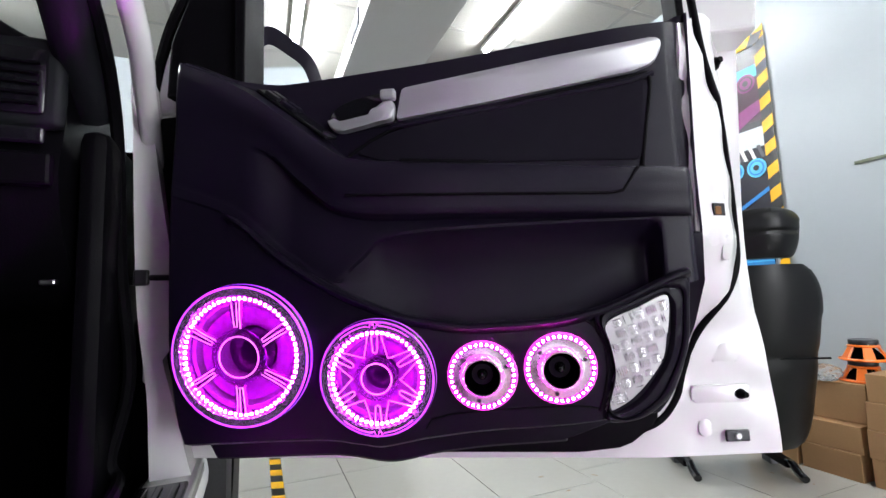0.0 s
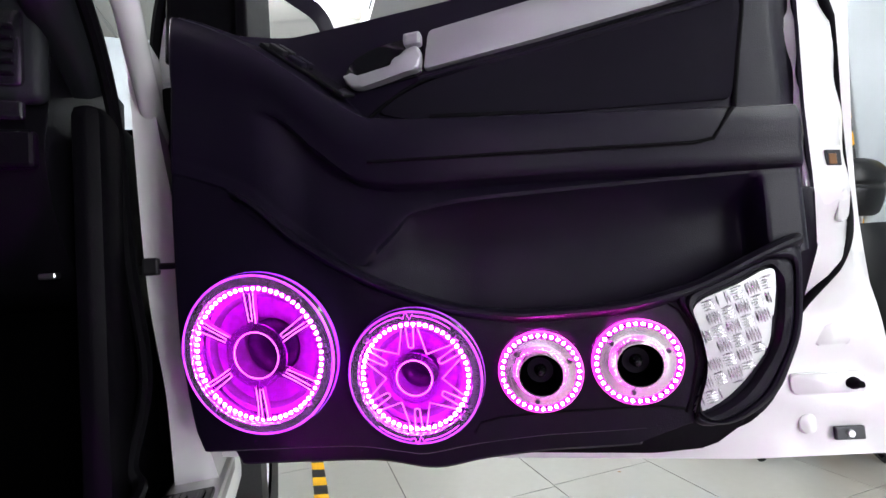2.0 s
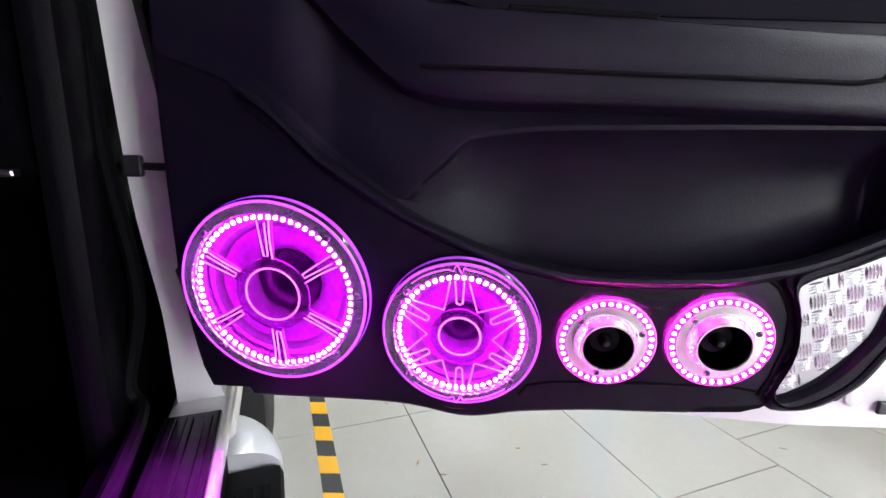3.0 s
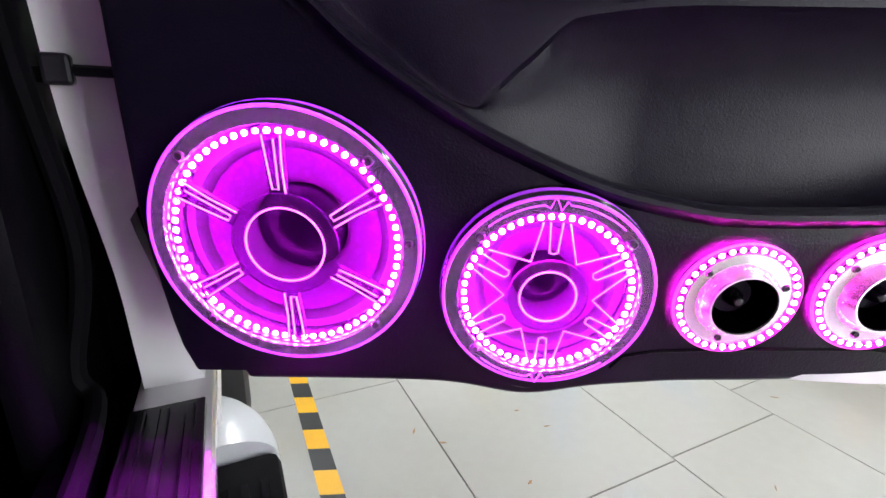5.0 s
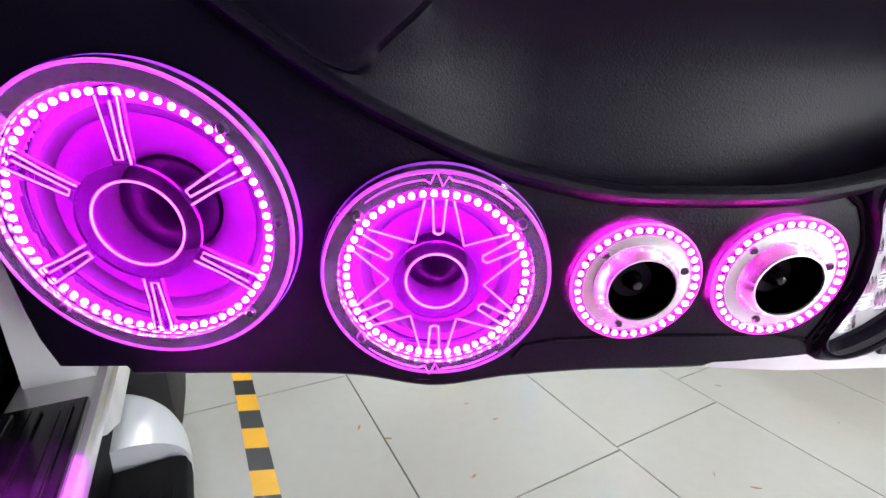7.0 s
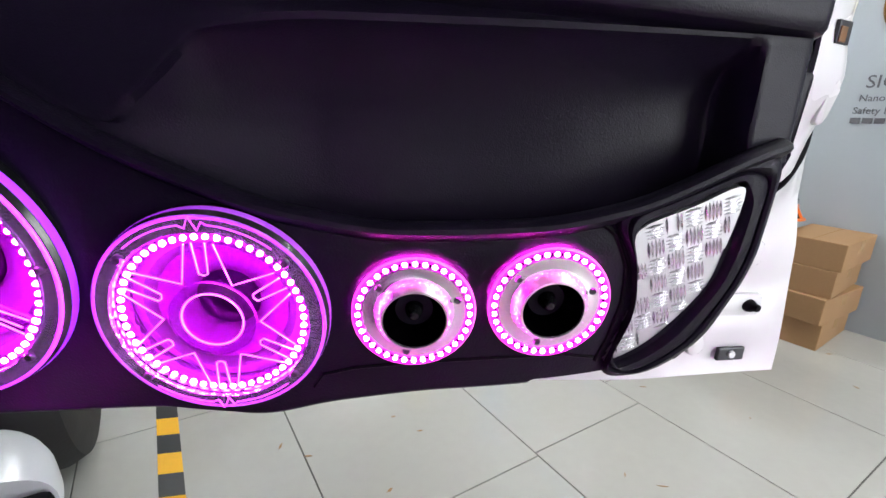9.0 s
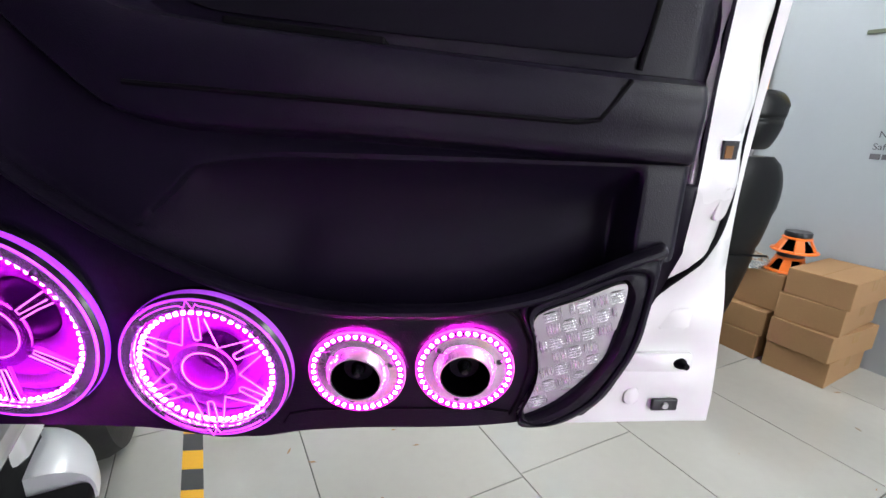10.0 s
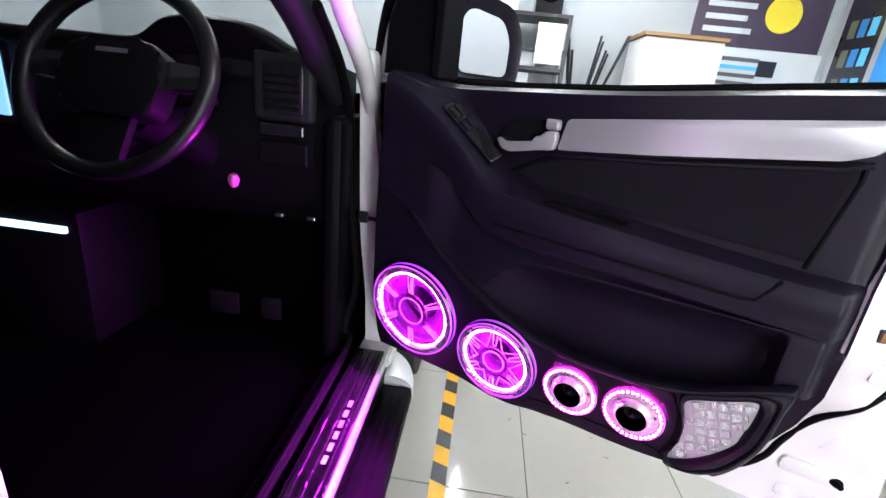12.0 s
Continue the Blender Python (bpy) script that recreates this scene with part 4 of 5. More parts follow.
RP("sill", box(-0.104, -0.012, -0.9, 1.12, 0.462, 0.502, 0.010), WHITE, label="white body sill", smooth=True)
RP("rocker", box(-0.135, -0.032, -0.9, 1.14, 0.30, 0.461, 0.01), RUBBER, label="black rocker under the sill", smooth=True)
scuff = RP("scuff_plate", box(-0.100, -0.020, -0.9, 0.930, 0.5025, 0.514, 0.003), SCUFF, label="dark polished metal scuff plate")
for r in (-0.085, -0.062, -0.036):
    RP("scuff_rib", box(r - 0.005, r + 0.005, -0.85, 0.915, 0.5142, 0.5185, 0.0018), SCUFF, scuff)
for k in range(6):
    RP("scuff_mark", box(-0.052, -0.040, 0.50 + 0.035 * k, 0.522 + 0.035 * k, 0.5142, 0.5150), PAPER, scuff)
RP("kick_panel", box(-0.20, -0.152, 0.90, 1.18, 0.44, 1.15, 0.02), DASH, smooth=True)
RP("cab_floor", box(-1.55, -0.13, -1.3, 1.25, 0.36, 0.44, 0.01), CAB_BLACK, label="black carpet in the footwell")
RP("firewall", box(-1.55, -0.15, 1.20, 1.26, 0.42, 1.20), CAB_BLACK)
RP("sill_lining", box(-0.165, -0.118, -0.9, 0.98, 0.43, 0.507, 0.008), CAB_BLACK, smooth=True)
RP("b_pillar", box(-0.16, -0.012, -0.21, -0.030, 0.45, 1.74, 0.02), WHITE, smooth=True)
RP("b_pillar_lining", box(-0.185, -0.055, -0.20, -0.016, 0.50, 1.70, 0.014), RUBBER, smooth=True)
# Roof, cab back, rear door, far side: unseen panels closing off light.
RP("roof", box(-1.50, -0.14, -1.35, 0.20, 1.72, 1.78, 0.02), WHITE, smooth=True)
RP("headliner", box(-1.48, -0.16, -1.33, 0.19, 1.695, 1.7185), CAB_BLACK)
RP("cab_back", box(-1.55, -0.02, -1.40, -1.34, 0.40, 1.74, 0.01), CAB_BLACK)
RP("rear_door", box(-0.10, -0.02, -1.34, -0.215, 0.45, 1.73, 0.02), WHITE, smooth=True)
RP("far_side", box(-1.60, -1.52, -1.40, 1.2, 0.40, 1.74, 0.02), CAB_BLACK)
RP("windscreen", slab([(-1.48, 1.27), (-0.23, 1.27), (-0.33, 1.70), (-1.40, 1.70)], lambda x, z: 0.93 - 1.72 * (z - 1.27), lambda x, z: 0.936 - 1.72 * (z - 1.27)), GLASS, label="clear windscreen").visible_shadow = False
hood = [(-1.45, 0.75), (-0.10, 0.75), (-0.05, 0.95), (-0.09, 1.07), (-0.35, 1.13), (-0.78, 1.15), (-1.20, 1.13), (-1.46, 1.07)]
RP("bonnet", extrude_rf(smooth_loop(hood, 4), 1.27, 2.55, 0.05), WHITE, label="white bonnet", smooth=True)

# dashboard: one profile swept across the cab
def build_dash():
    bm = bmesh.new()
    N, rows = 60, []
    for i in range(N + 1):
        r = -1.50 + 1.29 * i / N
        hump = math.exp(-((r + 0.44) / 0.155) ** 4) * 0.055
        prof = [(1.20, 1.255), (1.02, 1.270 + 0.3 * hump), (0.90, 1.280 + hump), (0.865 - hump * 0.7, 1.272 + hump), (0.862, 1.245 + 0.5 * hump), (0.885, 1.215), (0.875, 1.13), (0.86, 1.05), (0.885, 0.97), (0.93, 0.90), (1.02, 0.84), (1.20, 0.82)]
        rows.append([bm.verts.new((r, f, z)) for f, z in smooth_loop(prof, 4, False)])
    for a, b in zip(rows, rows[1:]):
        for k in range(len(a) - 1):
            bm.faces.new((a[k], a[k + 1], b[k + 1], b[k]))
    bm.faces.new(rows[0])
    bm.faces.new(rows[-1][::-1])
    return bm


dash = RP("dashboard", build_dash(), DASH, label="black moulded dashboard", smooth=True)
# Paler plate: the light on the dash end is put into its colour.
RP("vent_surround", box(-0.350, -0.205, 0.850, 0.880, 1.128, 1.284, 0.014, 3), DASH_PALE, dash, smooth=True)
vent = RP("air_vent", box(-0.325, -0.225, 0.842, 0.868, 1.145, 1.262, 0.012), GLOSS_BLACK, dash, "black air vent beside the pillar", True)
for k in range(5):
    RP("vent_slat", box(-0.315, -0.235, 0.835, 0.8425, 1.160 + 0.017 * k, 1.164 + 0.017 * k), DASH, vent)
RP("dash_drawer", box(-0.335, -0.215, 0.842, 0.862, 1.03, 1.085, 0.006), DASH, dash)
RP("switch_strip", box(-0.330, -0.225, 0.840, 0.852, 1.098, 1.125, 0.004), GLOSS_BLACK, dash)
RP("instrument_panel", box(-0.56, -0.32, 0.872, 0.885, 1.215, 1.31, 0.02), GLOSS_BLACK, dash, smooth=True)
screen = RP("centre_screen", box(-1.22, -0.962, 0.845, 0.862, 1.07, 1.22, 0.004), SCREEN, dash, "lit blue display in the centre console")
RP("screen_frame", slab(round_poly([(-1.24, 1.05), (-0.94, 1.05), (-0.94, 1.24), (-1.24, 1.24)], 0.01, 3), 0.851, 0.8555), GLOSS_BLACK, dash)
RP("heater_knob", box(-0.72, -0.67, 0.835, 0.862, 1.01, 1.06, 0.012), METAL, dash)
RP("centre_console", box(-1.22, -0.84, 0.853, 1.15, 0.44, 0.84, 0.02), DASH, dash, smooth=True)
RP("light_bar", box(-1.20, -0.868, 0.840, 0.852, 0.780, 0.799, 0.003), LIGHTBAR, dash, "blue-white light bar under the console")


WHEEL = ROOM @ pose(-0.492, 0.630, 1.200, 66, 0, 0)
wheel = part("steering_wheel", sweep(ring(0.178, 0.0, 64), 0.0165, 12, True), LEATHER, truck, "black leather steering wheel", WHEEL, True)
part("wheel_boss", slab(round_poly([(-0.085, -0.075), (0.085, -0.075), (0.105, 0.02), (0.075, 0.065), (-0.075, 0.065), (-0.105, 0.02)], 0.03, 4), -0.018, 0.035, 0.012), DASH, wheel, m=WHEEL @ FLAT, smooth=True)
for s in (-1, 1):
    part("wheel_spoke", slab([(s * 0.09, -0.02), (s * 0.18, -0.012), (s * 0.18, 0.03), (s * 0.09, 0.035)][::s], -0.008, 0.012, 0.003), SCUFF, wheel, "dark polished wheel spoke", WHEEL @ FLAT, True)
part("wheel_spoke", slab([(-0.05, -0.075), (0.05, -0.075), (0.035, -0.18), (-0.035, -0.18)], -0.004, 0.012, 0.003), DASH, wheel, m=WHEEL @ FLAT, smooth=True)
part("badge_bar", slab(round_poly([(-0.03, 0.035), (0.03, 0.035), (0.03, 0.043), (-0.03, 0.043)], 0.002, 2), -0.020, -0.0175), METAL, wheel, m=WHEEL @ FLAT)
RP("steering_column", sweep([(-0.49, 0.66, 1.145), (-0.49, 0.90, 1.04)], 0.05, 14), DASH, smooth=True)
RP("column_stalk", sweep([(-0.48, 0.72, 1.14), (-0.38, 0.70, 1.16), (-0.34, 0.69, 1.17)], 0.008, 8), DASH, smooth=True)
part("key_tag", lathe([(0, 0.016), (0.009, 0.012), (0.013, 0.0), (0.008, -0.014), (0, -0.018)], 16), PINKMATT, truck, "pink key tag hanging from the ignition", ROOM @ pose(-0.356, 0.767, 1.0), True)
# Two bright metal slips stand in for small glints under the dash.
for r in (-0.329, -0.242):
    RP("footwell_glint", box(r - 0.012, r + 0.012, 0.93, 0.95, 0.874, 0.884, 0.003), METAL)
for r, w in ((-0.36, 0.03), (-0.50, 0.045)):
    RP("pedal", box(r - w, r + w, 0.93, 0.945, 0.56, 0.63, 0.008), RUBBER, smooth=True)

# running board with its silver end cap
board = RP("running_board", box(-0.10, 0.062, -1.2, 1.015, 0.295, 0.345, 0.016), RUBBER, label="black running board", smooth=True)
for k in range(5):
    RP("board_rib", box(-0.075 + 0.026 * k, -0.063 + 0.026 * k, -1.1, 0.95, 0.345, 0.349, 0.001), RUBBER, board)


def build_cap():
    bm = bmesh.new()
    rows = []
    for i in range(13):
        t = i / 12
        f = 1.016 + 0.20 * t
        w = 0.078 * math.sqrt(max(0.0, 1 - (t * 0.96) ** 2.4))
        h = 0.072 * math.sqrt(max(0.0, 1 - (t * 0.97) ** 2.2))
        c = -0.015 - 0.055 * t * t
        rows.append([bm.verts.new((c + w * math.cos(math.pi * k / 14), f, 0.300 + 0.02 * t + h * math.sin(math.pi * k / 14) ** 0.6)) for k in range(15)])
    for a, b in zip(rows, rows[1:]):
        for k in range(14):
            bm.faces.new((a[k], a[k + 1], b[k + 1], b[k]))
    bm.faces.new(rows[0])
    bm.faces.new(rows[-1][::-1])
    return bm


RP("end_cap", build_cap(), CAPSILVER, board, "silver plastic end cap", True)
tyre = part("front_wheel", lathe([(0.20, -0.11), (0.30, -0.125), (0.355, -0.115), (0.372, -0.08), (0.375, 0.0), (0.372, 0.08), (0.355, 0.115), (0.30, 0.125), (0.20, 0.11)], 64), TYRE, truck, "black front tyre", ROOM @ pose(-0.095, 1.66, 0.375, 0, 90, 0), True)
part("rim", lathe([(0.205, 0.10), (0.19, 0.06), (0.06, 0.05), (0.0, 0.055)], 48), SILVER, tyre, m=ROOM @ pose(-0.095, 1.66, 0.375, 0, 90, 0), smooth=True)
RP("wheel_arch", box(-0.20, -0.04, 1.14, 1.18, 0.30, 0.80, 0.012), RUBBER, smooth=True)
for w, f in ((-1.38, 1.62), (-0.17, -2.2), (-1.38, -2.2)):
    part("road_wheel", lathe([(0.0, 0.05), (0.19, 0.06), (0.20, 0.11), (0.30, 0.125), (0.355, 0.115), (0.372, 0.08), (0.375, 0.0), (0.372, -0.08), (0.355, -0.115), (0.20, -0.11)], 40), TYRE, truck, m=ROOM @ pose(w, f, 0.375, 0, 90, 0), smooth=True)
RP("rear_body", box(-1.52, -0.03, -3.2, -1.42, 0.60, 1.15, 0.05), WHITE, smooth=True)
RP("chassis", box(-1.2, -0.35, -3.1, 2.4, 0.20, 0.355, 0.02), DARKMETAL)

# ---- loose things by the wall ----
def build_seat():
    ob = thing("bucket_seat", "black leather car seat standing loose on the shop floor", "seat")
    def pad(name, w0, w1, w2, h, d, lean, z, f, label=""):
        bm = bmesh.new()
        rows = []
        N = 28
        for j in range(N + 1):
            t = j / N
            w = (w0 * (1 - t) + w1 * t) if t < 0.75 else w1 + (w2 - w1) * ((t - 0.75) / 0.25) ** 2
            end = math.sin(math.pi * min(1, max(0.0, 0.06 + t * 0.88))) ** 0.25
            r = 0.30 * w
            for gap in (t * h, h - t * h):
                if gap < r:
                    w -= 2 * 0.32 * r * (1 - math.sqrt(max(0.0, 1 - (1 - gap / r) ** 2)))
            row = []
            for k in range(24):
                a = 2 * math.pi * k / 24
                ca, sa = math.cos(a), math.sin(a)
                x = math.copysign(abs(ca) ** 0.55, ca) * w / 2 * (0.9 + 0.1 * end)
                y = math.copysign(abs(sa) ** 0.7, sa) * d / 2 * end - (sa < 0) * (0.018 * math.cos(2.2 * math.pi * x / w) - 0.010 * math.exp(-((t - 0.52) / 0.035) ** 2))
                row.append(bm.verts.new((x, f + y + lean * t * h, z + h * t)))
            rows.append(row)
        for a, b in zip(rows, rows[1:]):
            for k in range(24):
                bm.faces.new((a[k], a[(k + 1) % 24], b[(k + 1) % 24], b[k]))
        bm.faces.new(rows[0][::-1])
        bm.faces.new(rows[-1])
        return part(name, bm, LEATHER, ob, label, smooth=True)
    pad("backrest", 0.43, 0.47, 0.40, 0.76, 0.17, -0.26, 0.17, 0.02)
    pad("headrest", 0.24, 0.27, 0.22, 0.19, 0.12, -0.15, 0.955, -0.215)
    part("cushion", box(-0.22, 0.22, 0.04, 0.38, 0.19, 0.35, 0.06, 4), LEATHER, ob, smooth=True)
    part("seam", sweep([(x, -0.165, 0.56) for x in (-0.22, -0.1, 0.1, 0.22)], 0.004, 6), RUBBER, ob)
    for s in (-0.21, 0.21):
        part("rail", box(s - 0.022, s + 0.022, 0.17, 0.38, 0.03, 0.060, 0.005), RUBBER, ob)
        part("rail_foot", sweep([(s, 0.20, 0.048), (s, 0.15, 0.052), (s, 0.12, 0.030), (s, 0.07, 0.017)], 0.017, 8), GLOSS_BLACK, ob, smooth=True)
        part("rail_foot", box(s - 0.02, s + 0.02, 0.30, 0.38, 0.0, 0.035, 0.005), DARKMETAL, ob)
        part("post", sweep([(s * 0.3, -0.18, 0.90), (s * 0.3, -0.21, 1.0)], 0.007, 8), METAL, ob)
    return ob


build_seat().matrix_world = ROOM @ pose(1.985, 1.265, 0.0, 0, 0, -30) @ Matrix.Diagonal((1.0, 0.96, 0.97, 1))


def build_carton(w, d, h):
    ob = thing("cardboard_box", "brown corrugated cardboard box stacked by the wall", "box", "stacked cartons")
    part("carton", box(-w / 2, w / 2, -d / 2, d / 2, 0, h, 0.003, 2), CARD, ob)
    part("flap_seam", box(-w / 2 + 0.004, w / 2 - 0.004, -0.0015, 0.0015, h, h + 0.0006), PACKTAPE, ob)
    part("tape", box(-0.024, 0.024, -d / 2 - 0.0006, -d / 2, h * 0.55, h - 0.004), PACKTAPE, ob, "strip of brown packing tape")
    return ob


carton = build_carton(0.36, 0.23, 0.111)
stack = [(2.585, 0.975, 0.0, 3), (2.575, 0.965, 0.112, -2), (2.59, 0.98, 0.224, 4), (2.595, 0.965, 0.336, 2), (2.58, 1.225, 0.0, -2), (2.585, 1.23, 0.112, 2), (2.58, 1.48, 0.0, 1), (2.585, 1.475, 0.112, -2), (2.59, 1.48, 0.224, 2)]
for k, (r, f, z, a) in enumerate(stack):
    m = ROOM @ pose(r, f, z, 0, 0, a)
    if k == 0:
        carton.matrix_world = m
    else:
        copy_thing(carton, m)
tall = build_carton(0.22, 0.20, 0.165)
tall["label"] = "smaller brown cardboard box on the low stack"
tall.matrix_world = ROOM @ pose(2.565, 1.205, 0.2245, 0, 0, 3)


def build_driver():
    ob = thing("speaker_driver", "orange car speaker lying face down on cartons", "speaker", "loose orange speakers")
    part("flange", lathe([(0.088, 0.0), (0.092, 0.004), (0.088, 0.009), (0.070, 0.010)], 40), ORANGE, ob, smooth=True)
    for k in range(5):
        a = 72 * k
        part("basket_leg", slab([(-0.020, 0.006), (0.020, 0.006), (0.015, 0.060), (-0.015, 0.060)], lambda x, z: -0.082 + (z - 0.006) * 0.55, lambda x, z: -0.070 + (z - 0.006) * 0.5, 0.002), ORANGE, ob, m=pose(0, 0, 0, 0, 0, a))
    part("inner_cone", lathe([(0.072, 0.010), (0.032, 0.055)], 32), CONEDARK, ob, smooth=True)
    part("back_plate", lathe([(0.0, 0.058), (0.056, 0.058), (0.058, 0.062), (0.050, 0.068), (0, 0.068)], 40), ORANGE, ob, smooth=True)
    part("magnet", lathe([(0.050, 0.068), (0.052, 0.072), (0.052, 0.086), (0.049, 0.090), (0.0, 0.090)], 40), DARKMETAL, ob, "dark round magnet", smooth=True)
    return ob


drv = build_driver()
drv.matrix_world = ROOM @ pose(2.570, 1.150, 0.3905)
copy_thing(drv, ROOM @ pose(2.580, 1.145, 0.4810, 0, 0, 20))


def build_bag():
    bm = bmesh.new()
    bmesh.ops.create_icosphere(bm, subdivisions=4, radius=1.0)
    for v in bm.verts:
        n = noise.noise(v.co * 3.1) * 0.22 + noise.noise(v.co * 8.0) * 0.08
        v.co *= 1 + n
        v.co = Vector((v.co.x * 0.085, v.co.y * 0.060, max(0.0, v.co.z * 0.038 + 0.030)))
    return bm


solo("plastic_bag", build_bag(), LENS, "crumpled clear plastic bag beside the orange speakers", "bag", m=ROOM @ pose(2.47, 1.255, 0.3905), smooth=True)

# hazard tape on the floor
def build_floor_tape():
    ob = thing("floor_tape", "yellow and black hazard tape stuck along the floor", "tape")
    f, k = 1.655 - 52 * 0.082, 0
    while f < 3.6:
        bm = bmesh.new()
        vs = [bm.verts.new(p) for p in ((0.151, f, 0.0006), (0.205, f - 0.02, 0.0006), (0.205, f + 0.062, 0.0006), (0.151, f + 0.082, 0.0006))]
        top = bm.faces.new(vs)
        r = bmesh.ops.extrude_face_region(bm, geom=[top])
        for v in r["geom"]:
            if isinstance(v, bmesh.types.BMVert):
                v.co.z += 0.0005
        part("stripe", bm, YELLOW if k % 2 else BLACKTAPE, ob, m=ROOM)
        f += 0.082
        k += 1


build_floor_tape()

# poster on the right wall, edged with hazard tape
def build_poster():
    ob = thing("poster", "tall dark car-audio poster edged with hazard tape", "poster")
    x = WR - 0.004
    f0, f1, z0, z1 = 1.545, 2.75, 0.55, 2.23
    W = lambda name, a, b, c, d, lift, material: part(name, box(x - lift - 0.002, x - lift, a, b, c, d), material, ob, m=ROOM)

    def band(name, pts, lift, material):
        bm = bmesh.new()
        vs = [bm.verts.new((x - lift, f, z)) for f, z in pts]
        bm.faces.new(vs)
        ex = bmesh.ops.extrude_face_region(bm, geom=bm.faces[:])
        for v in ex["geom"]:
            if isinstance(v, bmesh.types.BMVert):
                v.co.x += 0.0018
        part(name, bm, material, ob, m=ROOM)
    W("sheet", f0, f1, z0, z1, 0.0, DARKPRINT)
    W("sky_area", f0 + 0.03, f1 - 0.05, 2.045, 2.115, 0.003, CYANPRINT)
    W("maroon_area", f0 + 0.03, f1 - 0.05, 1.78, 2.04, 0.003, MAROONPRINT)
    W("pale_area", f0 + 0.03, f1 - 0.05, 1.625, 1.74, 0.003, PALEPRINT)
    band("magenta_sweep", ((1.575, 1.83), (1.575, 1.90), (2.10, 1.74), (2.10, 1.62), (1.90, 1.66)), 0.006, PURPLEPRINT)
    W("blue_area", f0 + 0.05, f1 - 0.05, 0.80, 1.06, 0.003, BLUEPRINT)
    W("tan_area", f0 + 0.05, f1 - 0.3, 1.12, 1.19, 0.003, PALEPRINT)
    W("red_strip", f0 + 0.05, f1 - 0.3, 1.075, 1.105, 0.003, REDPRINT)
    for k in range(9):
        W("print_line", f0 + 0.05, f1 - 0.1, 0.83 + 0.026 * k, 0.837 + 0.026 * k, 0.0055, CYANPRINT if k % 2 else DARKPRINT)
    for k in range(9):
        band("print_line", ((1.58 + 0.05 * k, 1.56), (1.60 + 0.05 * k, 1.56), (1.625 + 0.05 * k, 1.635), (1.605 + 0.05 * k, 1.635)), 0.006, PAPER if k % 3 else GREYPRINT)
    band("blue_streak", ((1.58, 1.36), (1.58, 1.385), (1.86, 1.235), (1.86, 1.21)), 0.005, BLUEPRINT)
    for ff, zz, r, c in ((1.635, 1.505, 0.056, CYANPRINT), (1.765, 1.510, 0.056, CYANPRINT), (1.90, 1.51, 0.056, CYANPRINT), (1.645, 2.02, 0.055, PURPLEPRINT), (1.79, 2.02, 0.055, PURPLEPRINT), (1.76, 1.40, 0.022, BLUEPRINT), (1.80, 1.33, 0.022, BLUEPRINT), (1.80, 1.00, 0.06, CYANPRINT), (2.0, 1.00, 0.06, BLUEPRINT), (1.75, 0.86, 0.06, CYANPRINT)):
        for q, (k, cc) in enumerate(((1.0, c), (0.80, DARKPRINT if c is PURPLEPRINT else BLUEPRINT), (0.62, c), (0.30, DARKPRINT))):
            part("printed_disc", lathe([(0, 0.0006 * q + 0.0012), (r * k, 0.0006 * q + 0.0012), (r * k, 0)], 28), cc, ob, m=ROOM @ pose(x - 0.0066 - 0.0008 * q, ff, zz, 0, -90, 0))
    z, k = z0, 0
    while z < z1 + 0.03:
        bm = bmesh.new()
        bm.faces.new([bm.verts.new((x - 0.011, a, b)) for a, b in ((f0 - 0.03, z + 0.035), (f0 + 0.03, z), (f0 + 0.03, z + 0.067), (f0 - 0.03, z + 0.102))])
        ex = bmesh.ops.extrude_face_region(bm, geom=bm.faces[:])
        for v in ex["geom"]:
            if isinstance(v, bmesh.types.BMVert):
                v.co.x += 0.002
        part("tape_stripe", bm, YELLOW if k % 2 else BLACKTAPE, ob, m=ROOM)
        z += 0.067
        k += 1
    f, k = f0 - 0.03, 0
    while f < f1:
        bm = bmesh.new()
        bm.faces.new([bm.verts.new((x - 0.014, a, b)) for a, b in ((f, z1 + 0.06), (f + 0.067, z1 + 0.06), (f + 0.10, z1 - 0.0), (f + 0.033, z1 - 0.0))])
        ex = bmesh.ops.extrude_face_region(bm, geom=bm.faces[:])
        for v in ex["geom"]:
            if isinstance(v, bmesh.types.BMVert):
                v.co.x += 0.002
        part("tape_stripe", bm, YELLOW if k % 2 else BLACKTAPE, ob, m=ROOM)
        f += 0.067
        k += 1


build_poster()

# lettering and emblem on the right wall
TEXT = lambda f, z: ROOM @ Matrix(((0, 0, -1, WR - 0.0015), (-1, 0, 0, f), (0, 1, 0, z), (0, 0, 0, 1)))
walltext = thing("wall_lettering", "grey cut lettering stuck on the pale wall", "sign")
letters("SIG", 0.072, TEXT(1.035, 1.035), GREYPRINT, "letters", walltext)
letters("Nano Co", 0.038, TEXT(1.045, 0.982), GREYPRINT, "letters", walltext)
letters("Safety F", 0.038, TEXT(1.055, 0.932), GREYPRINT, "letters", walltext)
for k in range(6):
    part("line_bar", box(WR - 0.003, WR - 0.0005, 1.055 - 0.040 * (k + 1) + 0.006, 1.055 - 0.040 * k, 0.893, 0.915), GREYPRINT, walltext, m=ROOM)
emblem = thing("wall_emblem", "round amber-brown emblem with dark side bars on the wall", "emblem")
part("disc", lathe([(0, 0.008), (0.168, 0.008), (0.175, 0.004), (0.175, 0)], 48), BROWNPRINT, emblem, m=ROOM @ pose(WR - 0.001, 0.87, 1.36, 0, -90, 0), smooth=True)
part("inner_disc", lathe([(0, 0.003), (0.12, 0.003), (0.125, 0)], 48), YELLOWPRINT, emblem, m=ROOM @ pose(WR - 0.0105, 0.87, 1.40, 0, -90, 0), smooth=True)
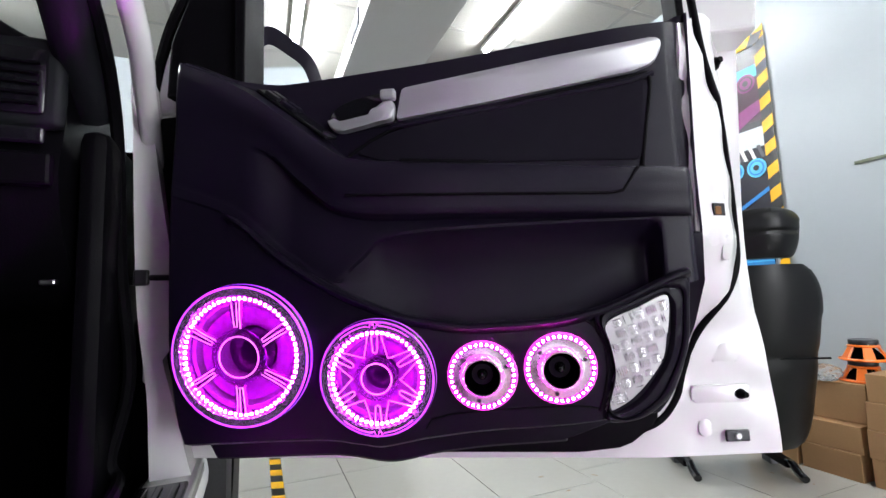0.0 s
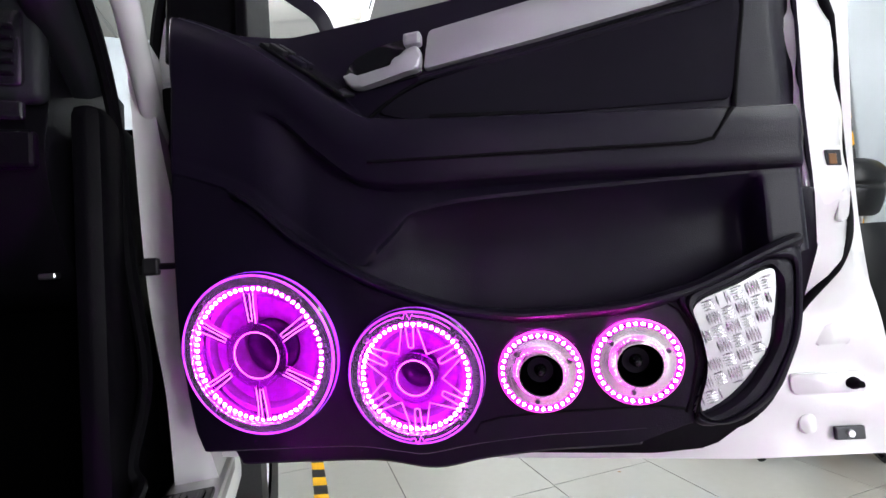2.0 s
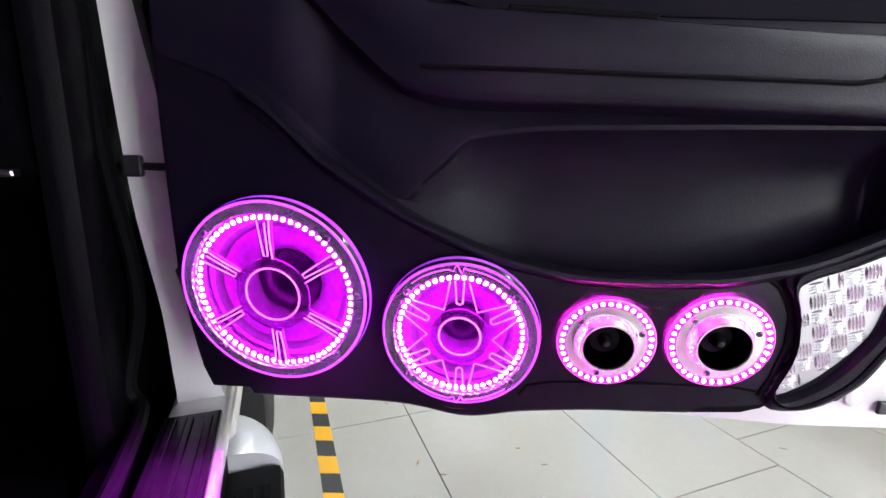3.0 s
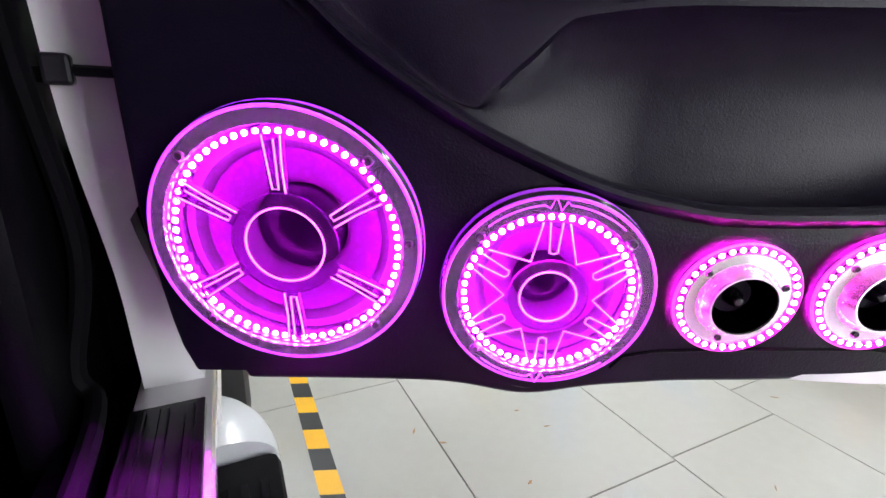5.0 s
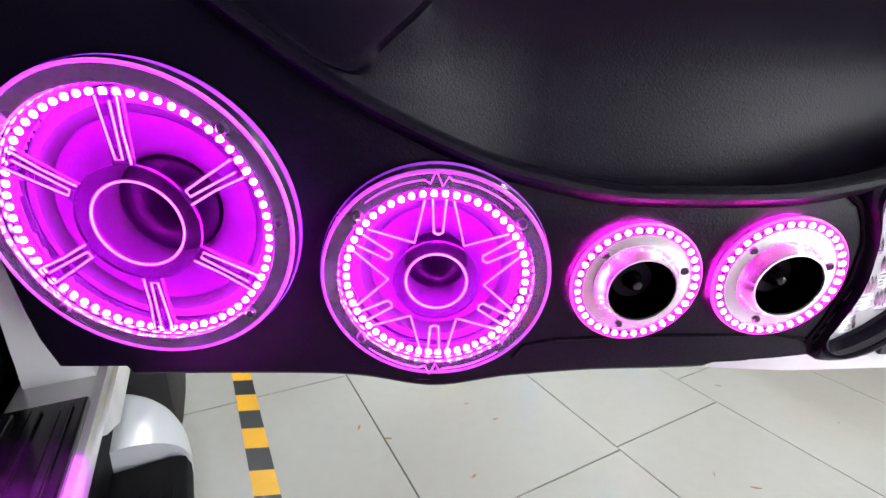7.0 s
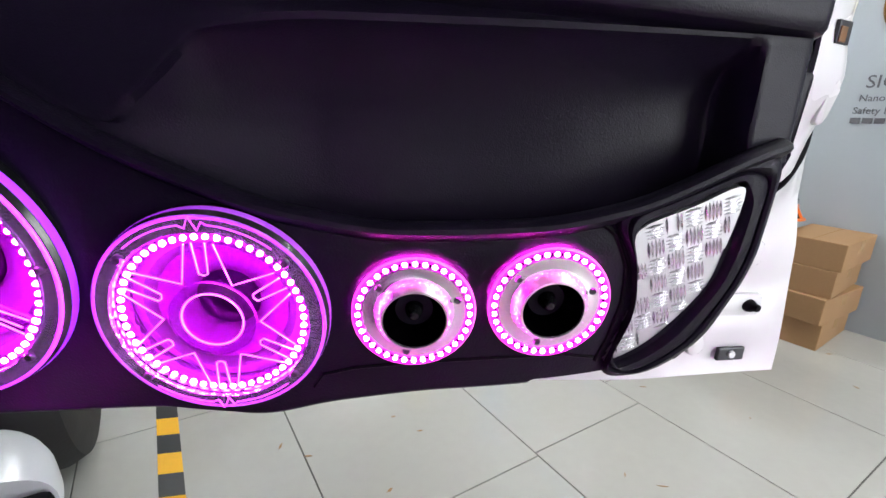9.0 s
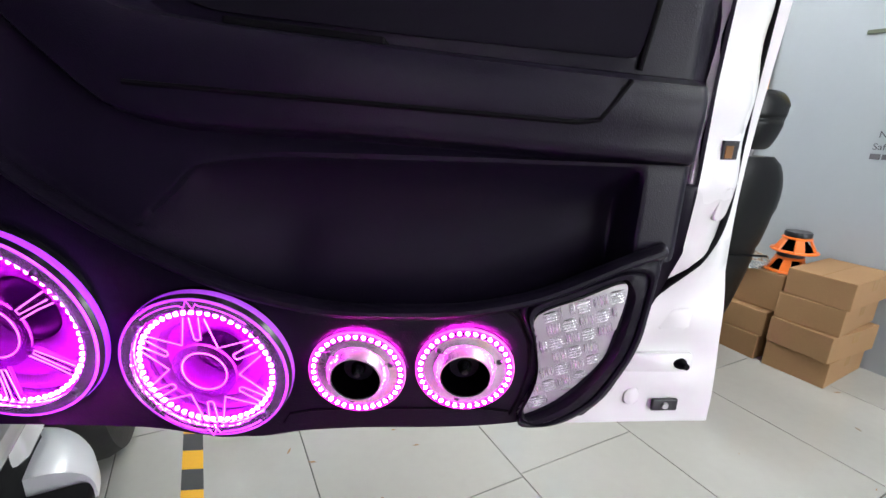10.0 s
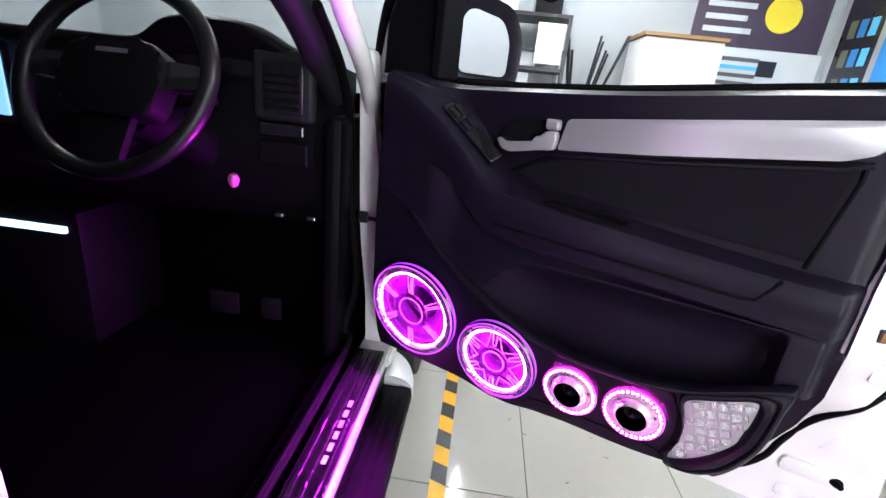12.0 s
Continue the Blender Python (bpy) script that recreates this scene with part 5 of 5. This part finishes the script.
part("side_bar", box(WR - 0.008, WR - 0.001, 1.045, 1.18, 1.392, 1.408, 0.002), GREENPRINT, emblem, m=ROOM)
part("side_bar", box(WR - 0.008, WR - 0.001, 0.56, 0.695, 1.392, 1.408, 0.002), GREENPRINT, emblem, m=ROOM)

# ---- front wall: banner, board, rack and clutter ----
banner = thing("banner", "dark and pale printed shop banner with a yellow badge", "banner")
yb = WF - 0.004
B = lambda name, a, b, c, d, lift, material: part(name, box(a, b, yb - lift - 0.002, yb - lift, c, d), material, banner, m=ROOM)
B("dark_upper", 1.70, 2.70, 1.80, 2.62, 0.0, VIOLETDARK)
B("pale_lower", 1.78, 2.74, 0.9, 1.798, 0.0, PALEPRINT)
for k in range(5):
    B("text_bar", 1.78, 2.15 - 0.05 * (k % 2), 1.90 + 0.09 * k, 1.94 + 0.09 * k, 0.003, PALEPRINT)
for k in range(4):
    B("text_bar", 1.82, 2.28, 1.52 + 0.06 * k, 1.55 + 0.06 * k, 0.003, GREYPRINT if k != 2 else CYANPRINT)
part("badge", lathe([(0, 0.004), (0.13, 0.004), (0.135, 0)], 40), YELLOWPRINT, banner, m=ROOM @ pose(2.36, yb - 0.003, 2.06, 90, 0, 0))
B("printed_car", 2.28, 2.42, 1.60, 1.72, 0.003, DARKPRINT)

board_w = thing("white_cabinet", "white cabinet with a dark top edge by the shop wall", "cabinet")
part("body", box(1.24, 1.80, 3.55, 3.985, 0.0, 1.76, 0.004), PAPER, board_w, m=ROOM)
part("top", box(1.22, 1.82, 3.53, 3.988, 1.764, 1.79, 0.004), CARD, board_w, m=ROOM)

rack = thing("shop_rack", "black rack with shelves, papers and equipment", "rack")
for z in (0.30, 0.80, 1.30, 1.45, 1.58, 1.82):
    part("shelf", box(0.10, 0.70, 3.55, 3.95, z, z + 0.025), DARKMETAL, rack, m=ROOM)
for r in (0.10, 0.675):
    for f in (3.55, 3.925):
        part("upright", box(r, r + 0.025, f, f + 0.025, 0.0, 1.82), DARKMETAL, rack, m=ROOM)
rbox = thing("speaker_box", "black speaker box standing on the rack", "speaker")
part("cabinet", box(0.42, 0.62, 3.60, 3.90, 1.8455, 2.15, 0.01), GLOSS_BLACK, rbox, m=ROOM)
part("cone", lathe([(0, 0.0), (0.03, 0.006), (0.07, 0.012), (0.08, 0.004), (0.08, 0.0)], 32), RUBBER, rbox, m=ROOM @ pose(0.52, 3.599, 2.0, 90, 0, 0), smooth=True)
sheet = solo("paper_notice", box(0.46, 0.66, 3.540, 3.546, 1.50, 1.78, 0.001), PAPER, "white paper notice hanging on the rack", "paper", m=ROOM)
for k, (r, z) in enumerate(((0.14, 1.328), (0.30, 1.328), (0.16, 1.478), (0.34, 1.478), (0.15, 1.608), (0.15, 1.8455))):
    c = thing("storage_box", "pale cardboard storage box on the rack", "box", "boxes on the rack")
    part("carton", box(r, r + 0.14, 3.58, 3.85, z, z + (0.16 if z > 1.6 else 0.10), 0.003), PALEPRINT if k % 2 else CARD, c, m=ROOM)
bucket = thing("rod_bin", "black bin holding a bunch of dark rods", "bin")
part("bin", lathe([(0.0, 0.0), (0.10, 0.0), (0.12, 1.35), (0.11, 1.35), (0.09, 0.02), (0, 0.02)], 24), DARKMETAL, bucket, m=ROOM @ pose(0.86, 3.78, 0.0), smooth=True)
random.seed(4)
for k in range(10):
    a, t = random.uniform(-0.9, 1.1), random.uniform(0.4, 0.75)
    part("rod", sweep([(0.86, 3.78, 0.8), (0.86 + 0.5 * t * a, 3.75 + 0.05 * random.random(), 1.40 + 0.55 * t)], 0.010, 6), DARKMETAL, bucket, m=ROOM)
# framed window on the right wall close to the corner
win = thing("window_1", "aluminium-framed display window with dark blue posters", "window", kind="structure")
part("window_frame", box(WR - 0.03, WR - 0.001, 3.02, 3.92, 1.1, 2.35, 0.004), SILVER, win, m=ROOM)
for a, b, mtl in ((3.06, 3.44, BLUEPRINT), (3.50, 3.88, DARKPRINT)):
    part("pane", box(WR - 0.033, WR - 0.0305, a, b, 1.15, 2.30), mtl, win, m=ROOM)
for k in range(12):
    part("pane_print", box(WR - 0.036, WR - 0.0335, 3.54 + 0.1 * (k % 3), 3.61 + 0.1 * (k % 3), 1.3 + 0.2 * (k // 3), 1.42 + 0.2 * (k // 3), 0.0), (CYANPRINT, BLUEPRINT, GREENPRINT)[k % 3], win, m=ROOM)

# scraps on the floor
def build_scraps():
    rng = random.Random(7)
    bm = bmesh.new()
    for k in range(46):
        x, y, a = rng.uniform(0.3, 2.5), rng.uniform(0.1, 1.9), rng.uniform(0, 6.28)
        l, w = rng.uniform(0.004, 0.014), rng.uniform(0.0015, 0.004)
        c, q = math.cos(a), math.sin(a)
        lo = [bm.verts.new((x + c * u * l - q * v * w, y + q * u * l + c * v * w, 0.0004)) for u, v in ((-1, -0.3), (0, -1), (1, 0.2), (0.2, 1))]
        hi = [bm.verts.new((v.co.x, v.co.y, 0.0016)) for v in lo]
        bm.faces.new(hi)
        for i in range(4):
            bm.faces.new((lo[i], lo[(i + 1) % 4], hi[(i + 1) % 4], hi[i]))
    return bm


solo("floor_litter", build_scraps(), CARD, "small brown scraps scattered on the tiled floor", "litter", kind="stuff", m=ROOM)

# ---- floor tiles, piece by piece ----
def build_tiles():
    cols = [(0.478 - 0.5 * (k + 1), 0.478 - 0.5 * k, 0.98) for k in range(7)] + [(0.478, 1.019, 0.983), (1.019, 1.470, 0.995)] + [(1.470 + 0.5 * k, 1.970 + 0.5 * k, 0.49) for k in range(3)]
    shared = {}
    for a, b, off in cols:
        b = min(b, WR)
        a = max(a, WL)
        if b - a < 0.05:
            continue
        f = off - 10 * 0.64
        while f < WF:
            c, d = max(f, WB), min(f + 0.64, WF)
            if d - c > 0.05:
                key = (round(b - a, 3), round(d - c, 3))
                w, h = (b - a) / 2 - 0.0017, (d - c) / 2 - 0.0017
                m = ROOM @ pose((a + b) / 2, (c + d) / 2, 0)
                if key not in shared:
                    ob = part("tile", box(-w, w, -h, h, -0.006, 0.0, 0.0008, 1), TILE, floor)
                    shared[key] = ob.data
                else:
                    ob = new("tile", shared[key])
                    ob.parent = floor
                ob.matrix_basis = m
            f += 0.64


build_tiles()
